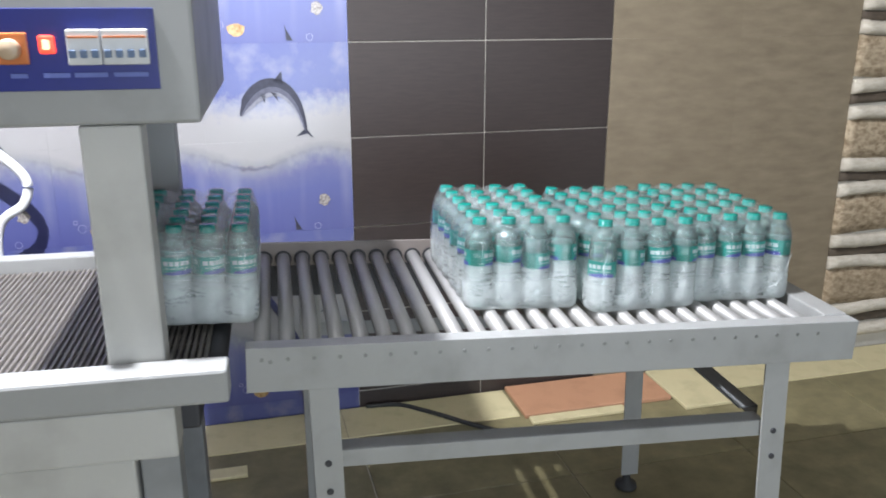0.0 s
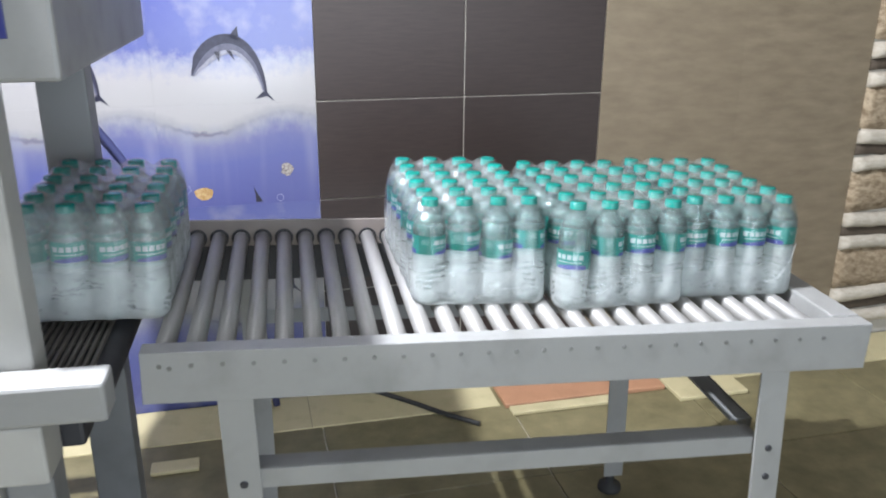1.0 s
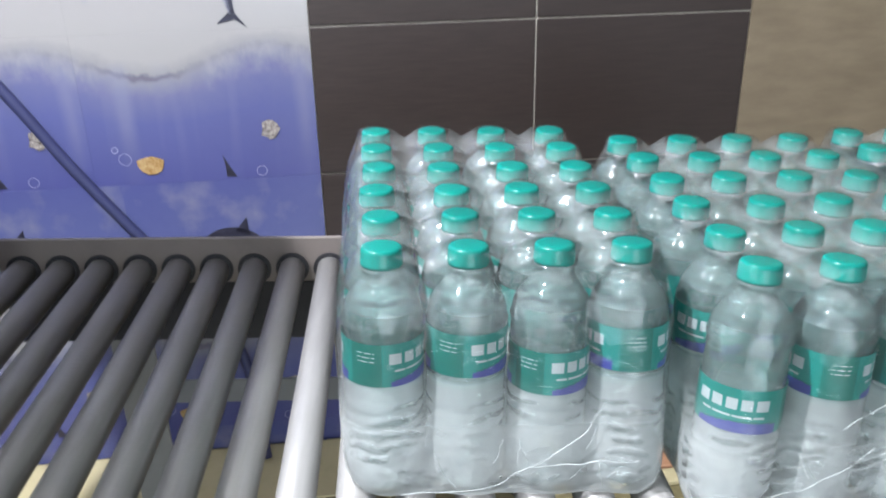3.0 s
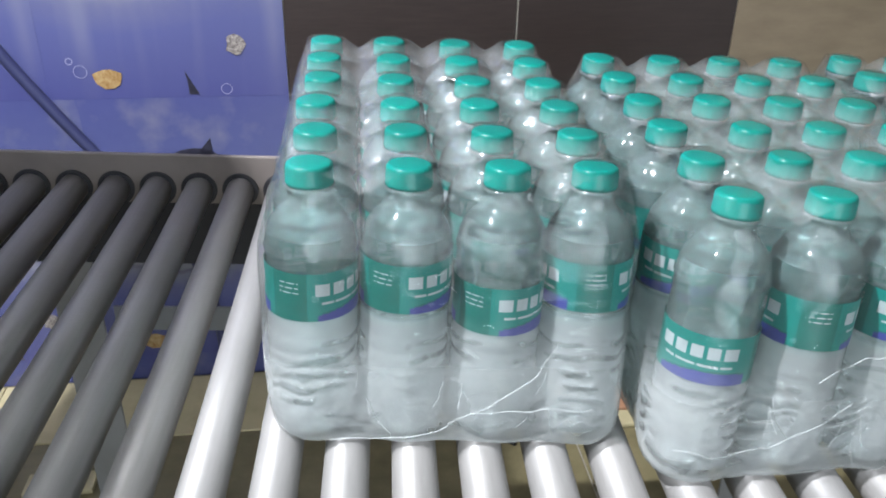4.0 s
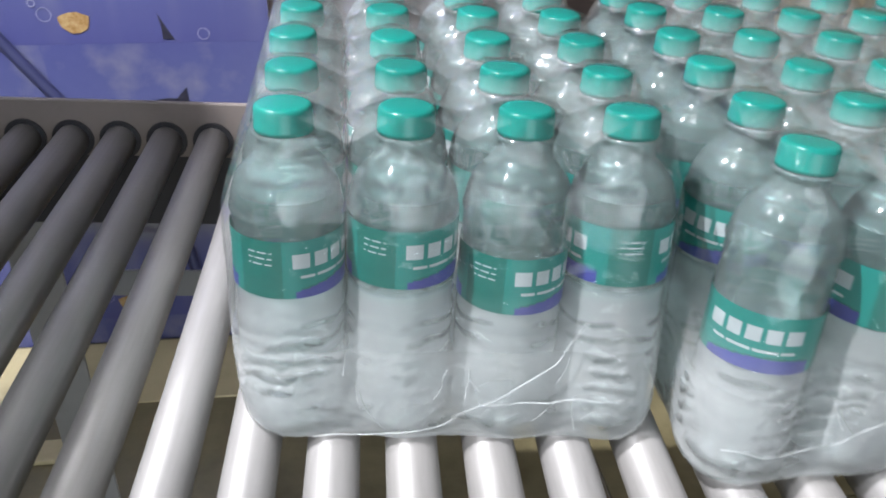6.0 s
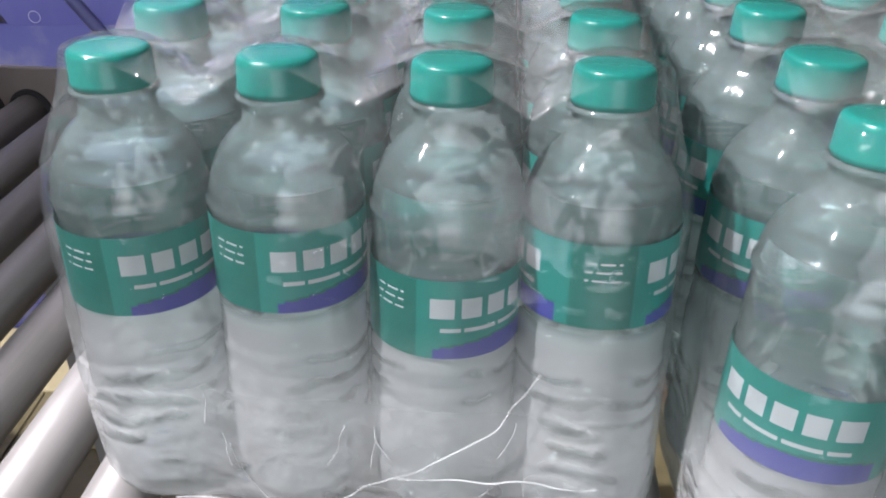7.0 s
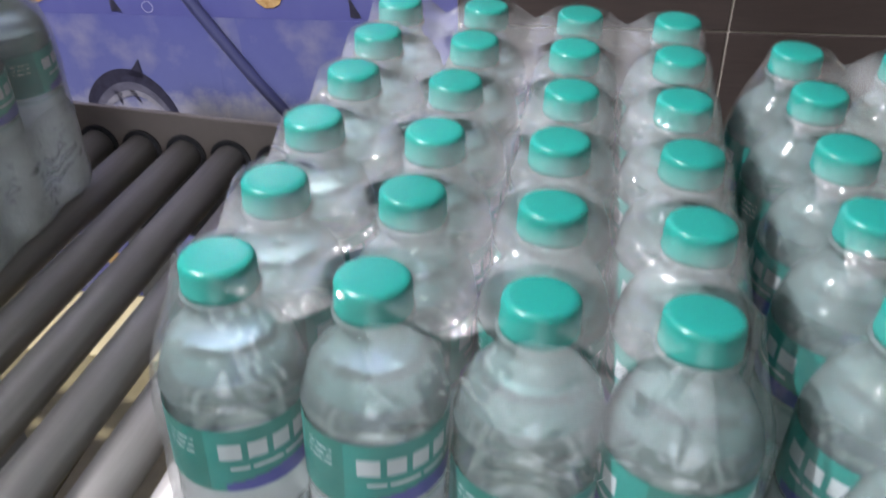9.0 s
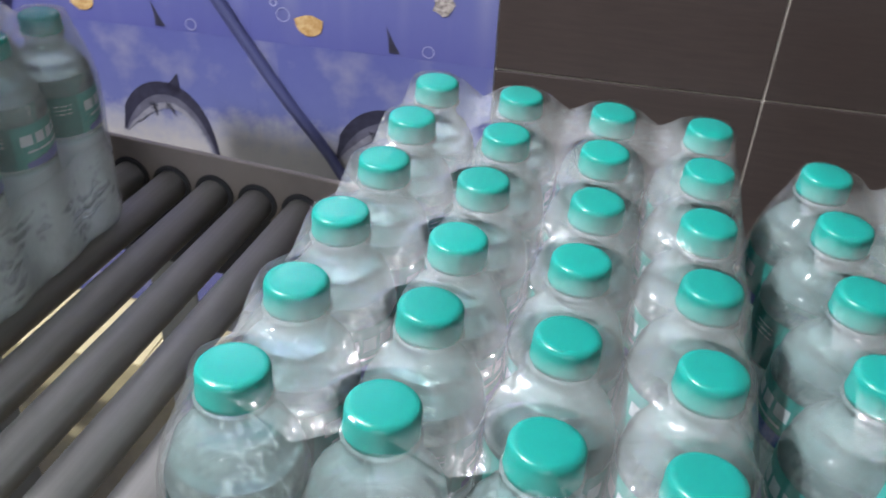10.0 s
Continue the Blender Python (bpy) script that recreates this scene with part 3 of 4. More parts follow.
for a, b in ((20, 48), (75, 120), (128, 185), (196, 256)):
    x_a, z_a = pan(a, 134)
    x_b, z_b = pan(b, 126)
    part("caption_bar", box(x_a, x_b, -0.0072, -0.0062, z_a, z_b), INK, panel)
part("front_column", box(-0.172, -0.086, 0.0, 0.06, 0.7870, 1.2145, 0.004), PAINT_CREAM, machine)
part("rear_column", box(-0.200, -0.110, 0.600, 0.66, 0.10, 1.2145, 0.004), PAINT_SHADED, machine)
part("front_beam", box(-1.5, 0.012, -0.058, -0.001, 0.787, 0.845, 0.006), PAINT, machine)
part("front_panel", box(-1.5, -0.072, -0.055, 0.020, 0.700, 0.7865, 0.004), PAINT_CREAM, machine)
part("lower_panel", box(-1.5, -0.140, -0.048, 0.010, 0.06, 0.6995, 0.004), PAINT_CREAM, machine)
part("leg", box(-0.135, -0.075, -0.035, 0.025, 0.0, 0.699, 0.003), PAINT_SHADED, machine)
part("leg", box(-1.45, -1.39, -0.060, 0.0, 0.0, 0.0595, 0.003), PAINT_SHADED, machine)
part("rear_leg", box(-1.45, -1.39, 0.60, 0.66, 0.0, 0.78, 0.003), PAINT_SHADED, machine)
part("rear_leg", box(-0.19, -0.12, 0.605, 0.655, 0.0, 0.0995, 0.003), PAINT_SHADED, machine)
part("rear_guide", box(-1.5, -0.215, 0.650, 0.690, 0.790, 0.832, 0.004), PAINT, machine, "white belt side guide")
part("belt_bed", box(-1.5, -0.045, 0.032, 0.640, 0.70, 0.790, 0.006), DARKMETAL, machine, "dark belt bed")
part("nose_roller", rod((-0.020, 0.04, 0.785), (-0.020, 0.63, 0.785), 0.020, 20), DARKMETAL, machine, smooth=True)
bm = bmesh.new()
x = -1.49
while x < -0.03:
    rod((x, 0.045, 0.803), (x, 0.63, 0.803), 0.0042, 6, bm)
    x += 0.0112
for j in range(7):
    yy = 0.07 + j * 0.09
    box(-1.49, -0.03, yy, yy + 0.006, 0.7925, 0.7995, 0.0, bm)
tagged(part("mesh_belt", bm, MESHWIRE, machine, "steel rod mesh belt"), kind="stuff")

# ---------------- bottle packs ----------------


def bottle_profile():
    pts = [(0.004, 0.006), (0.014, 0.0025), (0.022, 0.0), (0.0262, 0.003), (0.0278, 0.009)]
    z = 0.014
    while z < 0.074:
        pts += [(BR, z), (BR, z + 0.0045), (BR - 0.0004, z + 0.0068), (BR - 0.0004, z + 0.0078)]
        z += 0.0105
    pts += [(BR - 0.0004, 0.0800), (BR - 0.0004, 0.0900), (BR - 0.0008, 0.0920), (BR - 0.0008, 0.1240), (BR, 0.1255), (BR, 0.1275), (BR - 0.0012, 0.1290), (BR - 0.0010, 0.1305), (BR - 0.0012, 0.1330),
            (BR - 0.0021, 0.1370), (BR - 0.0036, 0.1410), (BR - 0.0058, 0.1448), (0.0201, 0.1482), (0.0173, 0.1512), (0.0149, 0.1535), (0.0138, 0.1556),
            (0.0133, 0.1590), (0.0132, 0.1622), (0.0154, 0.1630), (0.0154, 0.1644), (0.0126, 0.1650), (0.0124, 0.1700)]
    return pts


def fluted(bm):
    """Ten shallow upright flutes round the shoulder."""
    for v in bm.verts:
        if 0.130 < v.co.z < 0.158:
            swell = math.sin((v.co.z - 0.130) / 0.028 * math.pi)
            f = 1 - 0.05 * swell * (0.5 + 0.5 * math.cos(10 * math.atan2(v.co.y, v.co.x))) ** 3
            v.co.x, v.co.y = v.co.x * f, v.co.y * f
    return bm


def make_label():
    """Wrap label: teal ground, dark side field, white block shapes for the brand, thin lines and a violet-blue swoosh."""
    bm = bmesh.new()
    nt, nz = 144, 40
    z0, z1, r = 0.0920, 0.1238, BR + 0.0001
    vs = [[bm.verts.new((r * math.cos(2 * math.pi * i / nt), r * math.sin(2 * math.pi * i / nt), z0 + (z1 - z0) * j / nz)) for i in range(nt)] for j in range(nz + 1)]
    blocks = ((2, 9), (11, 17), (19, 25), (27, 33), (35, 42))
    for j in range(nz):
        for i in range(nt):
            f = bm.faces.new((vs[j][i], vs[j][(i + 1) % nt], vs[j + 1][(i + 1) % nt], vs[j + 1][i]))
            u, jj = i % 72, j / 2
            mi = 0
            if 52 <= u < 70:
                mi = 1
            if u < 48:
                if 10.5 <= jj < 15.5 and any(lo <= u < hi for lo, hi in blocks):
                    mi = 2
                if 7 <= jj < 7.6 and 4 < u < 40 and u % 11:
                    mi = 2
                swoosh = 3.0 + 2.0 * math.sin((u - 8) / 48 * math.pi)
                if jj < swoosh and u > 2:
                    mi = 3
                elif jj < swoosh + 0.6 and u > 4:
                    mi = 1
            elif 56 <= u < 66 and int(jj) in (11, 13, 15) and j % 2:
                mi = 2 if (u + j) % 5 else 1
            f.material_index = mi
    return bm


def make_cap():
    seg = 60
    bm = bmesh.new()
    prof = [(0.0126, 0.1648), (0.0144, 0.1652), (0.0146, 0.1672), (0.0143, 0.1678), (0.0142, 0.1752), (0.0138, 0.1770), (0.0128, 0.1780), (0.0110, 0.17825), (0.002, 0.1782)]
    rings = []
    for k, (r, z) in enumerate(prof):
        ring = []
        for i in range(seg):
            rr = r + (0.00008 if k in (3, 4) and i % 2 else 0.0)
            ring.append(bm.verts.new((rr * math.cos(2 * math.pi * i / seg), rr * math.sin(2 * math.pi * i / seg), z)))
        rings.append(ring)
    for a, b in zip(rings, rings[1:]):
        for i in range(seg):
            bm.faces.new((a[i], a[(i + 1) % seg], b[(i + 1) % seg], b[i]))
    bm.faces.new(rings[-1])
    bm.faces.new(rings[0][::-1])
    return bm


def splay(x, y, z, spread):
    """The film pulls the caps together, so the outer bottles stand with their bases pushed out."""
    out, more, aside = spread
    k = max(0.0, 1 - z / 0.168)
    f = max(-1.2, min(1.2, -y / (2.5 * D)))
    dy = -(out + more * x / D) * k * (f if f > 0 else 0.5 * f)
    dx = -aside * k * max(0.0, f) * max(0.0, -x / (1.5 * D))
    return Vector((x + dx, y + dy, z))


def film_mesh(seed, spread):
    """A drape of shrink film round four by six bottles: tents between the caps, taut sides, tucked under."""
    rnd = random.Random(seed)
    k = 8
    a, b, inset = 2 * D - (BR - 0.0162), 3 * D - (BR - 0.0162), BR - 0.0157
    nx, ny = 4 * k, 6 * k
    rc = 0.0160
    bm = bmesh.new()
    off = rnd.uniform(0, 50)
    grid, norm = {}, {}
    for i in range(nx + 1):
        for j in range(ny + 1):
            x, y = -a + 2 * a * i / nx, -b + 2 * b * j / ny
            cx, cy = max(-a + rc, min(a - rc, x)), max(-b + rc, min(b - rc, y))
            d = Vector((x - cx, y - cy, 0))
            if abs(x) > a - rc and abs(y) > b - rc and d.length > rc:
                d = d.normalized() * rc
                x, y = cx + d.x, cy + d.y
            near = min(math.hypot(x - (p - 1.5) * D, y - (q - 2.5) * D) for p in range(4) for q in range(6))
            u = max(0.0, min(1.0, (near - 0.0168) / 0.0215))
            sag = 0.0165 * u ** 0.8 + 0.006 * u * (noise.noise(Vector((x * 30 + off, y * 30, seed))))
            z = BH + 0.0024 - sag + (0.0006 * noise.noise(Vector((x * 120, y * 120 + off, 1))) if u > 0 else 0)
            edge = i in (0, nx) or j in (0, ny)
            if edge:
                z -= 0.0012
                norm[(i, j)] = d.normalized() if d.length > 1e-6 else Vector((0, 0, 0))
            grid[(i, j)] = bm.verts.new((x, y, z))
    for i in range(nx):
        for j in range(ny):
            try:
                bm.faces.new((grid[(i, j)], grid[(i + 1, j)], grid[(i + 1, j + 1)], grid[(i, j + 1)])).material_index = 1
            except ValueError:
                pass
    loop = [(i, 0) for i in range(nx)] + [(nx, j) for j in range(ny)] + [(i, ny) for i in range(nx, 0, -1)] + [(0, j) for j in range(ny, 0, -1)]
    levels = ((0.166, 0.78), (0.154, 0.48), (0.142, 0.22), (0.130, 0.06), (0.117, 0.01), (0.105, 0), (0.092, 0.03), (0.080, 0.05), (0.066, 0.05), (0.053, 0.04),
              (0.040, 0.03), (0.028, 0.01), (0.017, 0.0), (0.008, 0.06), (0.002, 0.22), (-0.0004, 0.5))
    prev = [grid[c] for c in loop]
    for z, ins in levels:
        ring = []
        for n_, c in enumerate(loop):
            v0, nn = grid[c].co, norm[c]
            s = v0.x if abs(nn.y) > abs(nn.x) else v0.y
            gap = 0.5 - 0.5 * math.cos(2 * math.pi * s / D)
            corner = abs(nn.x) > 0.1 and abs(nn.y) > 0.1
            pinch = 0.0 if corner else (0.0034 if z > 0.12 else 0.0028) * (1 - gap)
            w = 0.0014 * noise.noise(Vector((v0.x * 40 + off, v0.y * 40, z * 26))) + 0.0007 * noise.noise(Vector((v0.x * 130, v0.y * 130 + off, z * 60)))
            o = inset * (1 - ins) + 0.0010 - pinch + max(w, -0.0009)
            o += 0.0045 * max(0.0, -nn.x) * max(0.0, math.sin(min(1.0, z / 0.178) * math.pi) - 0.2)
            zz = z if z > 0.15 or z < 0.02 else z + 0.0015 * noise.noise(Vector((s * 50, off, z * 30)))
            ring.append(bm.verts.new((v0.x + nn.x * o, v0.y + nn.y * o, zz)))
        for i in range(len(loop)):
            try:
                bm.faces.new((prev[i], prev[(i + 1) % len(loop)], ring[(i + 1) % len(loop)], ring[i]))
            except ValueError:
                pass
        prev = ring
    try:
        bm.faces.new(prev)
    except ValueError:
        pass
    bmesh.ops.remove_doubles(bm, verts=bm.verts[:], dist=1e-5)
    for v in bm.verts:
        v.co = splay(v.co.x, v.co.y, v.co.z, spread)
    return bm


parts_cache = {}


def bottle_pack(seed, m, label, low={}, turns={}, folds=(), gathers=(), side=FILM, spread=(0.008, 0.0, 0.0)):
    """Four by six small water bottles with green caps under shrink film."""
    rnd = random.Random(seed)
    pack = tagged(empty("bottle_pack", m), label, "bottle pack", "packs of bottled water")
    for q in range(6):
        for p in range(4):
            x, y = (p - 1.5) * D + rnd.uniform(-0.0007, 0.0007), (q - 2.5) * D + rnd.uniform(-0.0007, 0.0007)
            turn = turns.get((p, q), rnd.uniform(0, 360))
            base, top = splay(x, y, 0.0, spread), splay(x, y, 0.168, spread)
            tilt = Vector((0, 0, 1)).rotation_difference(top - base).to_matrix().to_4x4()
            mm = Matrix.Translation(base + Vector((0, 0, 0.0012))) @ tilt @ pose(0, 0, 0, rnd.uniform(-0.6, 0.6), rnd.uniform(-0.6, 0.6), turn)
            drop = pose(0, 0, rnd.uniform(-0.0008, 0.0008) - low.get((p, q), 0.0))
            if "bottle" not in parts_cache:
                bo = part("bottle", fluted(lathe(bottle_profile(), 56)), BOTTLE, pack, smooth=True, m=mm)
                ca = part("cap", make_cap(), CAP, bo)
                la = part("label", make_label(), (LABEL_TEAL, LABEL_DARK, LABEL_WHITE, LABEL_BLUE), bo, smooth=True, m=drop)
                wa = part("water", lathe([(0.0008, 0.1352), (0.018, 0.1352), (BR - 0.0042, 0.1354), (BR - 0.0033, 0.1361), (BR - 0.0031, 0.1368)], 32), WATER, bo, smooth=True)
                parts_cache.update(bottle=bo.data, cap=ca.data, label=la.data, water=wa.data)
                for poly in ca.data.polygons:
                    poly.use_smooth = True
            else:
                bo = shared("bottle", parts_cache["bottle"], pack, mm)
                shared("cap", parts_cache["cap"], bo, Matrix())
                shared("label", parts_cache["label"], bo, drop)
                shared("water", parts_cache["water"], bo, Matrix())
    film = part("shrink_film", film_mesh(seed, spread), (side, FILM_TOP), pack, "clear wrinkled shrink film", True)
    for pts, r in folds:
        bent = []
        for (xa, za, da), (xb, zb, db) in zip(pts, pts[1:]):
            for u in (0.0, 0.34, 0.67):
                bent.append((xa + (xb - xa) * u, -3 * D - 0.0014 - da - (db - da) * u, za + (zb - za) * u + rnd.uniform(-0.0014, 0.0014)))
        bent = [splay(*pt, spread) for pt in bent]
        part("film_fold", tube(bent, r, 6), CREASE, film, smooth=True)
    for g in gathers:
        for strand in range(3):
            lean, x = rnd.uniform(-0.5, 0.5), g + rnd.uniform(-0.007, 0.007)
            top, length = rnd.uniform(0.026, 0.062), rnd.uniform(0.012, 0.030)
            bent = [(x + math.sin(lean * (0.4 + u)) * length * u + rnd.uniform(-0.0007, 0.0007), -3 * D - 0.0012 + 0.0016 * (1 - u), top - length * u) for u in (0.0, 0.3, 0.6, 1.0)]
            bent = [splay(*pt, spread) for pt in bent]
            part("film_fold", tube(bent, rnd.uniform(0.00018, 0.00034), 5), CREASE, film, smooth=True)
    return pack


def on_rollers(x, y, yaw):
    """A pose on top of the rollers, above the room place x, y."""
    loc = INV @ Vector((x, y, 0.79))
    return CONV @ pose(loc.x, loc.y, R_ROLL + 0.0006, 0, 0, yaw)


PACK_A = on_rollers(0.165, 0.315, 1.6)
PACK_B = on_rollers(0.4085, 0.270, 2.9)
PACK_C = on_rollers(0.643, 0.282, 0.4)
bottle_pack(3, PACK_A, "shrink-wrapped pack of small water bottles, green caps, standing on the rollers", low={(0, 0): 0.005, (2, 0): 0.016}, gathers=(-D, 0.0, D),
            turns={(0, 0): -88, (1, 0): -95, (2, 0): -103, (3, 0): 115}, spread=(0.014, 0.003, 0.0),
            folds=((((0.066, 0.079, 0), (0.052, 0.055, 0.001), (0.028, 0.036, 0.002), (0.008, 0.026, 0.002), (-0.010, 0.012, 0.001), (-0.05, 0.006, 0.0), (-0.09, 0.004, 0)), 0.00034),
                   (((0.012, 0.028, 0.001), (0.05, 0.029, 0.0), (0.075, 0.030, 0), (0.098, 0.029, 0)), 0.00034)))
bottle_pack(5, PACK_B, "shrink-wrapped pack of small water bottles pushed against its neighbours", low={(0, 0): 0.027, (1, 0): 0.004}, gathers=(-D, 0.0),
            turns={(0, 0): 177, (1, 0): 103, (2, 0): 30}, spread=(0.013, -0.002, 0.007),
            folds=((((-0.110, 0.030, 0), (-0.085, 0.022, 0.001), (-0.05, 0.030, 0.002), (-0.02, 0.044, 0.001), (0.0, 0.06, 0)), 0.00034),
                   (((-0.03, 0.072, 0), (-0.005, 0.088, 0.001), (0.02, 0.09, 0.001), (0.05, 0.078, 0)), 0.00034)))
bottle_pack(8, PACK_C, "shrink-wrapped pack of small water bottles at the conveyor's end", folds=((((0.105, 0.10, 0), (0.095, 0.06, 0.001), (0.075, 0.035, 0.001), (0.04, 0.02, 0)), 0.0007),))
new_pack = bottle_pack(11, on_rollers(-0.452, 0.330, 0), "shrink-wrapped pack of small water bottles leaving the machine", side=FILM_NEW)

# ---------------- wall surfaces ----------------
def tile_mesh(name, w, h, mat, depth=0.010, bevel=0.0016, gap=0.0006):
    me = bpy.data.meshes.new(name)
    b = box(gap, w - gap, 0.0, depth, gap, h - gap, bevel)
    for f in [f for f in b.faces if f.normal.y > 0.9]:
        b.faces.remove(f)
    b.to_mesh(me)
    b.free()
    me.materials.append(mat)
    return me


Z_JOINT = 0.661
mural_me = tile_mesh("printed_tile", 0.45, 0.30, MURAL, bevel=0.0003, gap=0.00005)
dark_me = tile_mesh("dark_tile", 0.45, 0.30, DARKTILE, gap=0.0018)
beige_me = tile_mesh("beige_slab", 0.492, 0.60, BEIGETILE, bevel=0.0003, gap=0.0001)
for row in range(-3, 8):
    z = Z_JOINT + 0.3 * row
    for col in range(7):
        if z < ZC - 0.1:
            shared("printed_tile", mural_me, wall_back, pose(-0.45 * (col + 1), WALL_Y, z))
    for col in range(2):
        if z < ZC - 0.1:
            shared("dark_tile", dark_me, wall_back, pose(0.45 * col, WALL_Y, z))
for row in range(-2, 4):
    for col in range(2):
        shared("beige_slab", beige_me, wall_back, pose(0.90 + 0.492 * col, WALL_Y - 0.002, Z_JOINT + 0.6 * row))


def stone_strip(z0, z1, mat, proud, seed):
    """A rough course of cladding with wandering edges."""
    bm = bmesh.new()
    n_ = 40
    xa, xb = 1.886, X1 - 0.002
    rows = []
    for j in range(5):
        row = []
        for i in range(n_ + 1):
            x = xa + (xb - xa) * i / n_
            wob = 0.020 * noise.noise(Vector((x * 3.2, (seed // 2) * 3.7, 0))) + 0.006 * noise.noise(Vector((x * 14, seed, 2)))
            z = z0 + (z1 - z0) * j / 4 + wob
            y = WALL_Y - proud * (1 - (j / 2 - 1) ** 4 * 0.55) - 0.006 * noise.noise(Vector((x * 9, z * 22, seed)))
            row.append(bm.verts.new((x, min(y, WALL_Y + 0.002), z)))
        rows.append(row)
    for p, q in zip(rows, rows[1:]):
        for i in range(n_):
            bm.faces.new((p[i], p[i + 1], q[i + 1], q[i]))
    for i in (0, 1):
        e = rows[-1] if i else rows[0]
        back = [bm.verts.new((v.co.x, WALL_Y + 0.003, v.co.z)) for v in e]
        for k in range(n_):
            bm.faces.new((e[k], e[k + 1], back[k + 1], back[k]))
    ends = [r[0] for r in rows]
    endb = [bm.verts.new((v.co.x, WALL_Y + 0.003, v.co.z)) for v in ends]
    for k in range(4):
        bm.faces.new((ends[k], ends[k + 1], endb[k + 1], endb[k]))
    return part("stone_course", bm, mat, wall_back, smooth=True)


z, s = 0.061 - 0.29, 1
while z < ZC - 0.2:
    for dz, hgt, mt, pr in ((0.300, 0.052, STONE_WHITE, 0.030), (0.352, 0.040, STONE_DARK, 0.010), (0.392, 0.055, STONE_WHITE, 0.030), (0.447, 0.153, STONE_BROWN, 0.018)):
        stone_strip(z + dz - 0.01, z + dz + hgt - 0.012, mt, pr, s)
        s += 1
    z += 0.3


def flat(name, polys, mat, x, z, lift=0.0012, mirror=1):
    """A thin printed shape on the tiles: polygons in wall x, z."""
    bm = bmesh.new()
    for poly in polys:
        bm.faces.new([bm.verts.new((px * mirror, 0, pz)) for px, pz in poly])
    res = bmesh.ops.extrude_face_region(bm, geom=bm.faces[:])
    bmesh.ops.translate(bm, verts=[v for v in res["geom"] if isinstance(v, bmesh.types.BMVert)], vec=(0, -0.0004, 0))
    me = bpy.data.meshes.new(name)
    bmesh.ops.recalc_face_normals(bm, faces=bm.faces[:])
    bm.to_mesh(me)
    bm.free()
    me.materials.append(mat)
    return me


def bez(p, t):
    a, b, c, d = (Vector(q) for q in p)
    return a * (1 - t) ** 3 + 3 * b * t * (1 - t) ** 2 + 3 * c * t * t * (1 - t) + d * t ** 3


SPINE = ((0.0, 0.0), (0.050, 0.112), (0.165, 0.132), (0.196, -0.052))


def dolphin_polys():
    up, side, mid, down = [], [], [], []
    for i in range(25):
        t = i / 24
        c = bez(SPINE, t)
        d = (bez(SPINE, min(t + 0.01, 1)) - bez(SPINE, max(t - 0.01, 0))).normalized()
        nrm = Vector((-d.y, d.x))
        w = 0.005 + 0.0235 * math.sin(math.pi * t ** 0.72) ** 0.85
        if t < 0.12:
            w = 0.005 + 0.10 * t
        up.append(c + nrm * w)
        side.append(c + nrm * w * 0.05)
        mid.append(c - nrm * w * 0.55)
        down.append(c - nrm * w)
    back = [[up[i], up[i + 1], side[i + 1], side[i]] for i in range(24)]
    flank = [[side[i], side[i + 1], mid[i + 1], mid[i]] for i in range(24)]
    belly = [[mid[i], mid[i + 1], down[i + 1], down[i]] for i in range(24)]
    e = bez(SPINE, 1.0)
    back.append([e + Vector((0.0, 0.008)), e + Vector((-0.030, -0.018)), e + Vector((0.004, -0.010))])
    back.append([e + Vector((0.0, 0.008)), e + Vector((0.004, -0.010)), e + Vector((0.026, -0.026))])
    f = bez(SPINE, 0.52)
    back.append([f + Vector((-0.008, 0.018)), f + Vector((0.020, 0.050)), f + Vector((0.022, 0.008))])
    g = bez(SPINE, 0.36)
    back.append([g + Vector((-0.010, -0.014)), g + Vector((0.006, -0.016)), g + Vector((0.002, -0.044))])
    g = bez(SPINE, 0.50)
    back.append([g + Vector((-0.012, -0.014)), g + Vector((0.004, -0.018)), g + Vector((0.012, -0.046))])
    return back, flank, belly


def blob(rx, rz, n_, seed, rough):
    return [(rx * (1 + rough * noise.noise(Vector((math.cos(a) * 1.5, math.sin(a) * 1.5, seed)))) * math.cos(a), rz * (1 + rough * noise.noise(Vector((math.cos(a) * 1.5, math.sin(a) * 1.5, seed + 9)))) * math.sin(a))
            for a in (2 * math.pi * i / n_ for i in range(n_))]


def ring_polys(r, w):
    out = []
    for i in range(14):
        a, b = 2 * math.pi * i / 14, 2 * math.pi * (i + 1) / 14
        out.append([(r * math.cos(a), r * math.sin(a)), (r * math.cos(b), r * math.sin(b)), ((r - w) * math.cos(b), (r - w) * math.sin(b)), ((r - w) * math.cos(a), (r - w) * math.sin(a))])
    return out


bk, fk, bl = dolphin_polys()
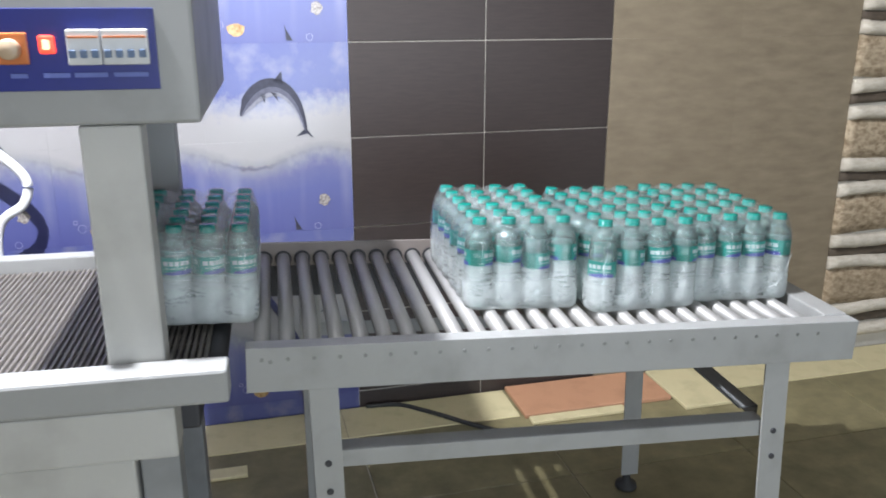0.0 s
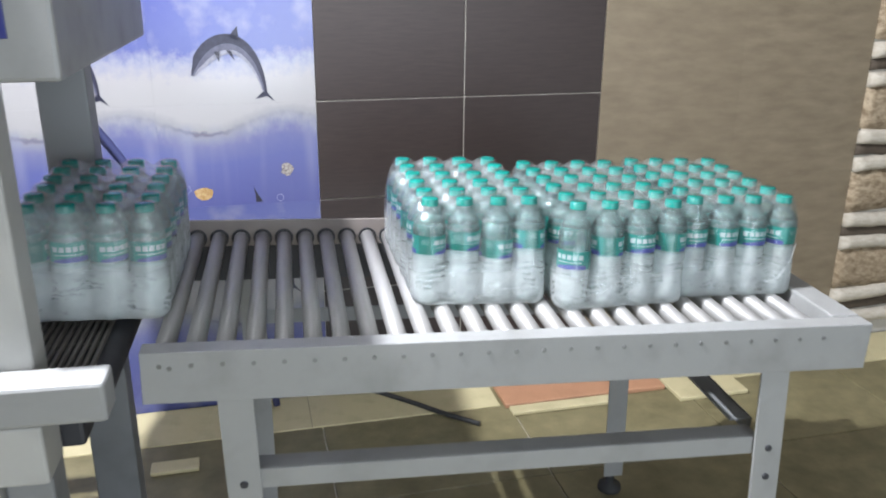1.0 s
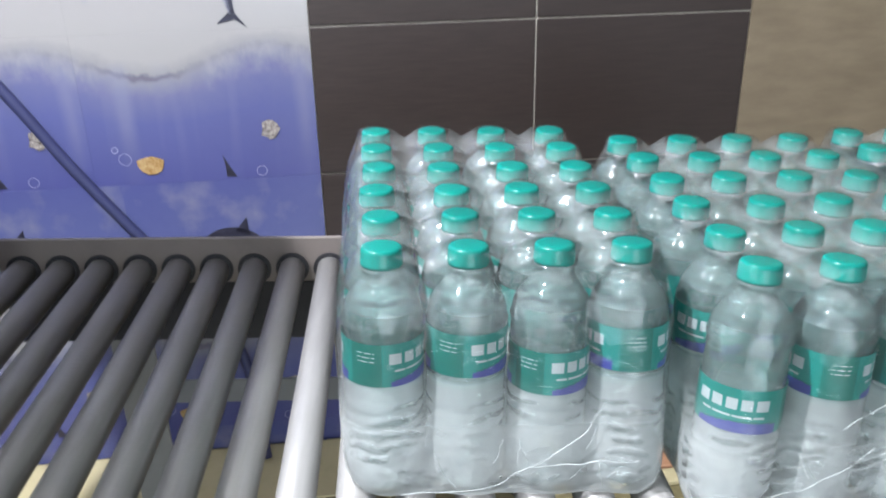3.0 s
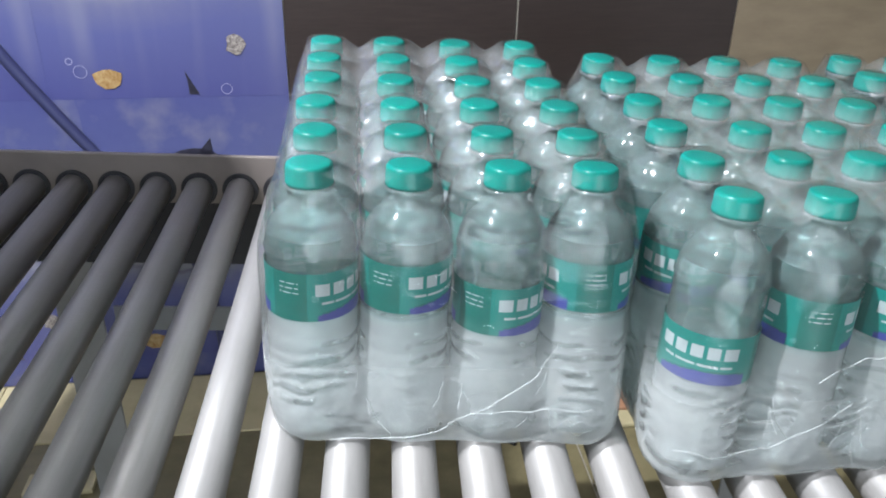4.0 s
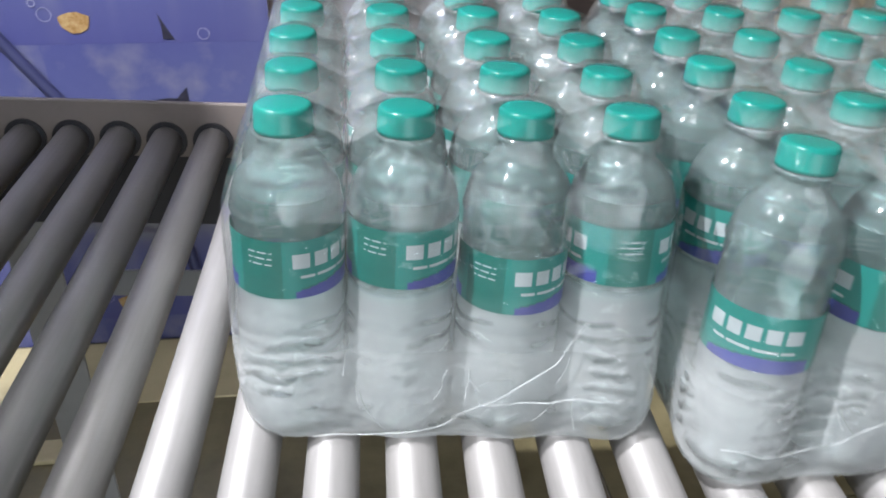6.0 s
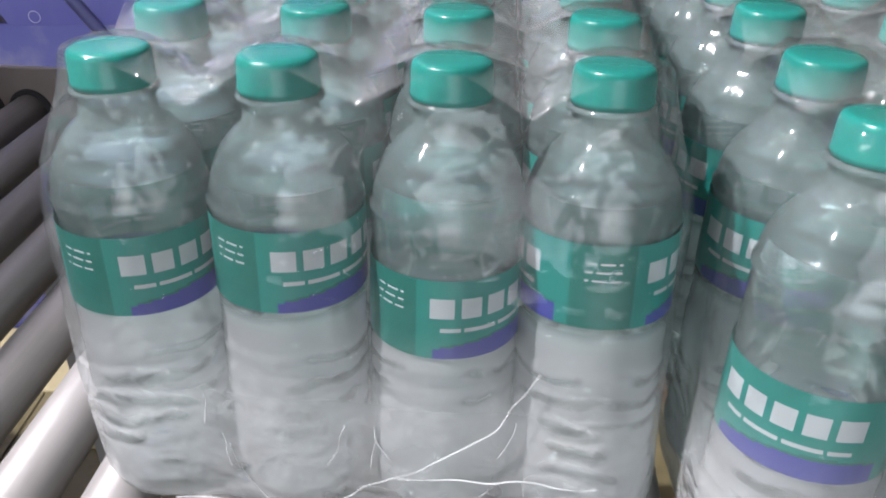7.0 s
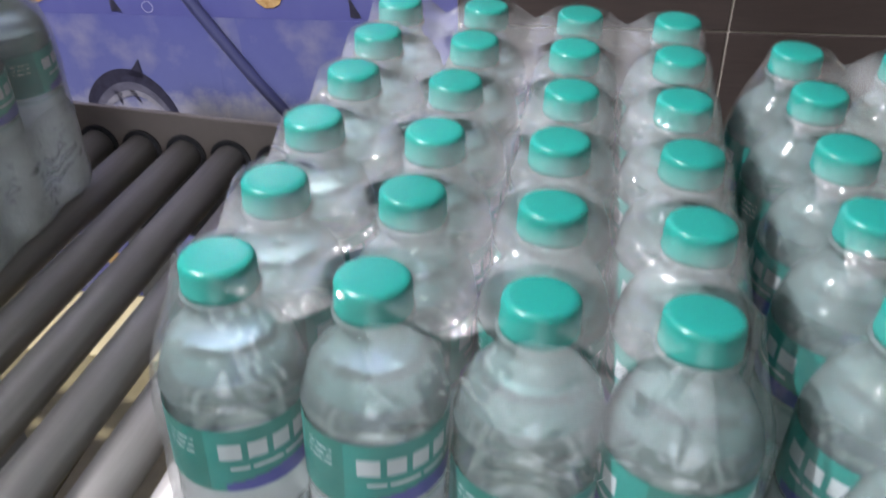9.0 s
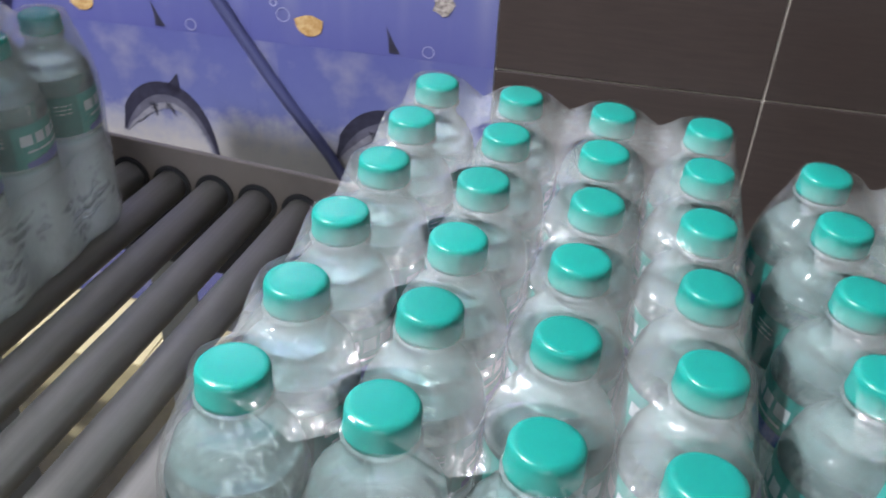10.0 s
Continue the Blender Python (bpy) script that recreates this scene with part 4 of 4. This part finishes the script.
prints = (
    (flat("dolphin_back", bk, DOLPHIN_BACK, 0, 0), -0.339, 1.043, "dolphin_back"),
    (flat("dolphin_flank", fk, DOLPHIN_FLANK, 0, 0), -0.339, 1.043, "dolphin_flank"),
    (flat("dolphin_belly", bl, DOLPHIN_BELLY, 0, 0), -0.339, 1.043, "dolphin_belly"),
    (flat("shell", [blob(0.028, 0.018, 14, 3, 0.5)], SHELL, 0, 0), -0.337, 0.702, "shell"),
    (flat("sea_flower", [blob(0.020, 0.020, 12, 5, 0.6)], FLOWER, 0, 0), -0.095, 0.764, "sea_flower"),
    (flat("fin", [[(-0.004, -0.022), (0.016, -0.022), (0.004, 0.0), (-0.008, 0.024), (-0.004, 0.0)]], DOLPHIN_BACK, 0, 0), -0.186, 0.690, "fin"),
    (flat("bubble", ring_polys(0.013, 0.0014), BUBBLE, 0, 0), -0.385, 0.715, "bubble"),
    (flat("bubble", ring_polys(0.011, 0.0014), BUBBLE, 0, 0), -0.118, 0.677, "bubble"),
    (flat("bubble", ring_polys(0.007, 0.002), BUBBLE, 0, 0), -0.402, 0.735, "bubble"),
)
for col in range(5):
    for row in (-1, 0, 1):
        for me, px, pz, nm in prints:
            if 0.06 < pz + 0.6 * row < 1.75:
                shift = (0.048, 0.0) if row < 0 and nm.startswith("dolphin") else (0.0, 0.0)
                shared(nm, me, wall_back, pose(px + shift[0] - 0.45 * col, WALL_Y - (0.0012 if nm != "bubble" else 0.0010), pz + shift[1] + 0.6 * row))

# ---------------- floor pieces ----------------
ft_me = bpy.data.meshes.new("floor_tile")
b = box(0.002, 0.598, 0.002, 0.598, -0.012, 0.0, 0.002)
b.to_mesh(ft_me)
b.free()
ft_me.materials.append(FLOORTILE)
for i in range(-5, 6):
    for j in range(-8, 3):
        x, y = 0.56 + 0.6 * (i - 1), 0.72 + 0.6 * (j - 1)
        if x > X0 and x + 0.6 < X1 and y > Y0 and y + 0.6 < WALL_Y + 0.02:
            shared("floor_tile", ft_me, floor, pose(x, y, 0))
# pale band of floor along the foot of the wall
bt_me = bpy.data.meshes.new("border_tile")
b = box(0.0008, 0.599, 0.0, 0.20, -0.010, 0.004, 0.002)
b.to_mesh(bt_me)
b.free()
bt_me.materials.append(CREAM)
for i in range(-5, 4):
    if i != 1:
        shared("border_tile", bt_me, floor, pose(-0.07 + 0.6 * i if i < 1 else 0.17 + 0.6 * i, 1.108, 0))
tagged(part("stone_slab", box(0.54, 1.10, 1.085, 1.312, 0.0005, 0.016, 0.003), PINK), "loose reddish stone slab lying flat by the wall", "slab", "loose slabs")
tagged(part("stone_slab", box(0.55, 0.90, 1.035, 1.08, 0.0005, 0.013, 0.003), CREAM), "narrow cream stone offcut lying on the floor", "slab", "loose slabs")
tagged(part("stone_slab", box(1.11, 1.36, 1.0, 1.305, 0.0005, 0.014, 0.003), CREAM), "cream stone slab lying flat by the wall", "slab", "loose slabs")
tagged(part("stone_offcut", box(-0.53, -0.40, 0.955, 1.01, 0.0005, 0.012, 0.003), CREAM), "small cream stone offcut on the floor", "slab", "loose slabs")
# thin dark line running out from the wall
tagged(part("floor_cable", tube([(0.02, 1.30, 0.009), (0.13, 1.285, 0.009), (0.20, 1.23, 0.009), (0.27, 1.155, 0.012), (0.34, 1.08, 0.012), (0.43, 1.005, 0.009)], 0.008), RUBBER, smooth=True), "thin black line across the floor by the wall", "cable")

# ---------------- hose by the wall, and the shadow stripe ---
# cord added in place of a soft shadow slanting across the tiles
tagged(part("wall_hose", tube([(-0.86, 1.285, 1.30), (-0.70, 1.298, 1.05), (-0.575, 1.300, 0.86), (-0.49, 1.300, 0.72), (-0.385, 1.300, 0.565), (-0.285, 1.300, 0.43), (-0.20, 1.29, 0.26), (-0.17, 1.25, 0.013)], 0.011), SHADOW_NAVY, smooth=True),
       "dark navy cord standing in for a shadow slanting down the dolphin tiles", "hose")
tagged(part("white_hose", tube([(-1.10, 1.20, 1.05), (-1.00, 1.20, 0.97), (-0.945, 1.20, 0.90), (-0.96, 1.20, 0.83), (-1.03, 1.20, 0.77), (-1.05, 1.20, 0.60), (-1.05, 1.20, 0.012)], 0.014), HOSE, smooth=True),
       "white bent hose behind the belt", "hose")


# ---------------- the pack that slides in ----------------
def motions():
    keys = ((0.0, -0.460, 0.0), (1.0, -0.456, 0.0), (2.2, -0.450, 0.0), (3.3, -0.435, 0.3), (5.5, -0.375, 1.2), (7.0, -0.325, 2.0), (8.2, -0.308, 2.4), (10.0, -0.303, 2.5))
    walk(new_pack, [(t, on_rollers(x, 0.330, yaw)) for t, x, yaw in keys])


motions()
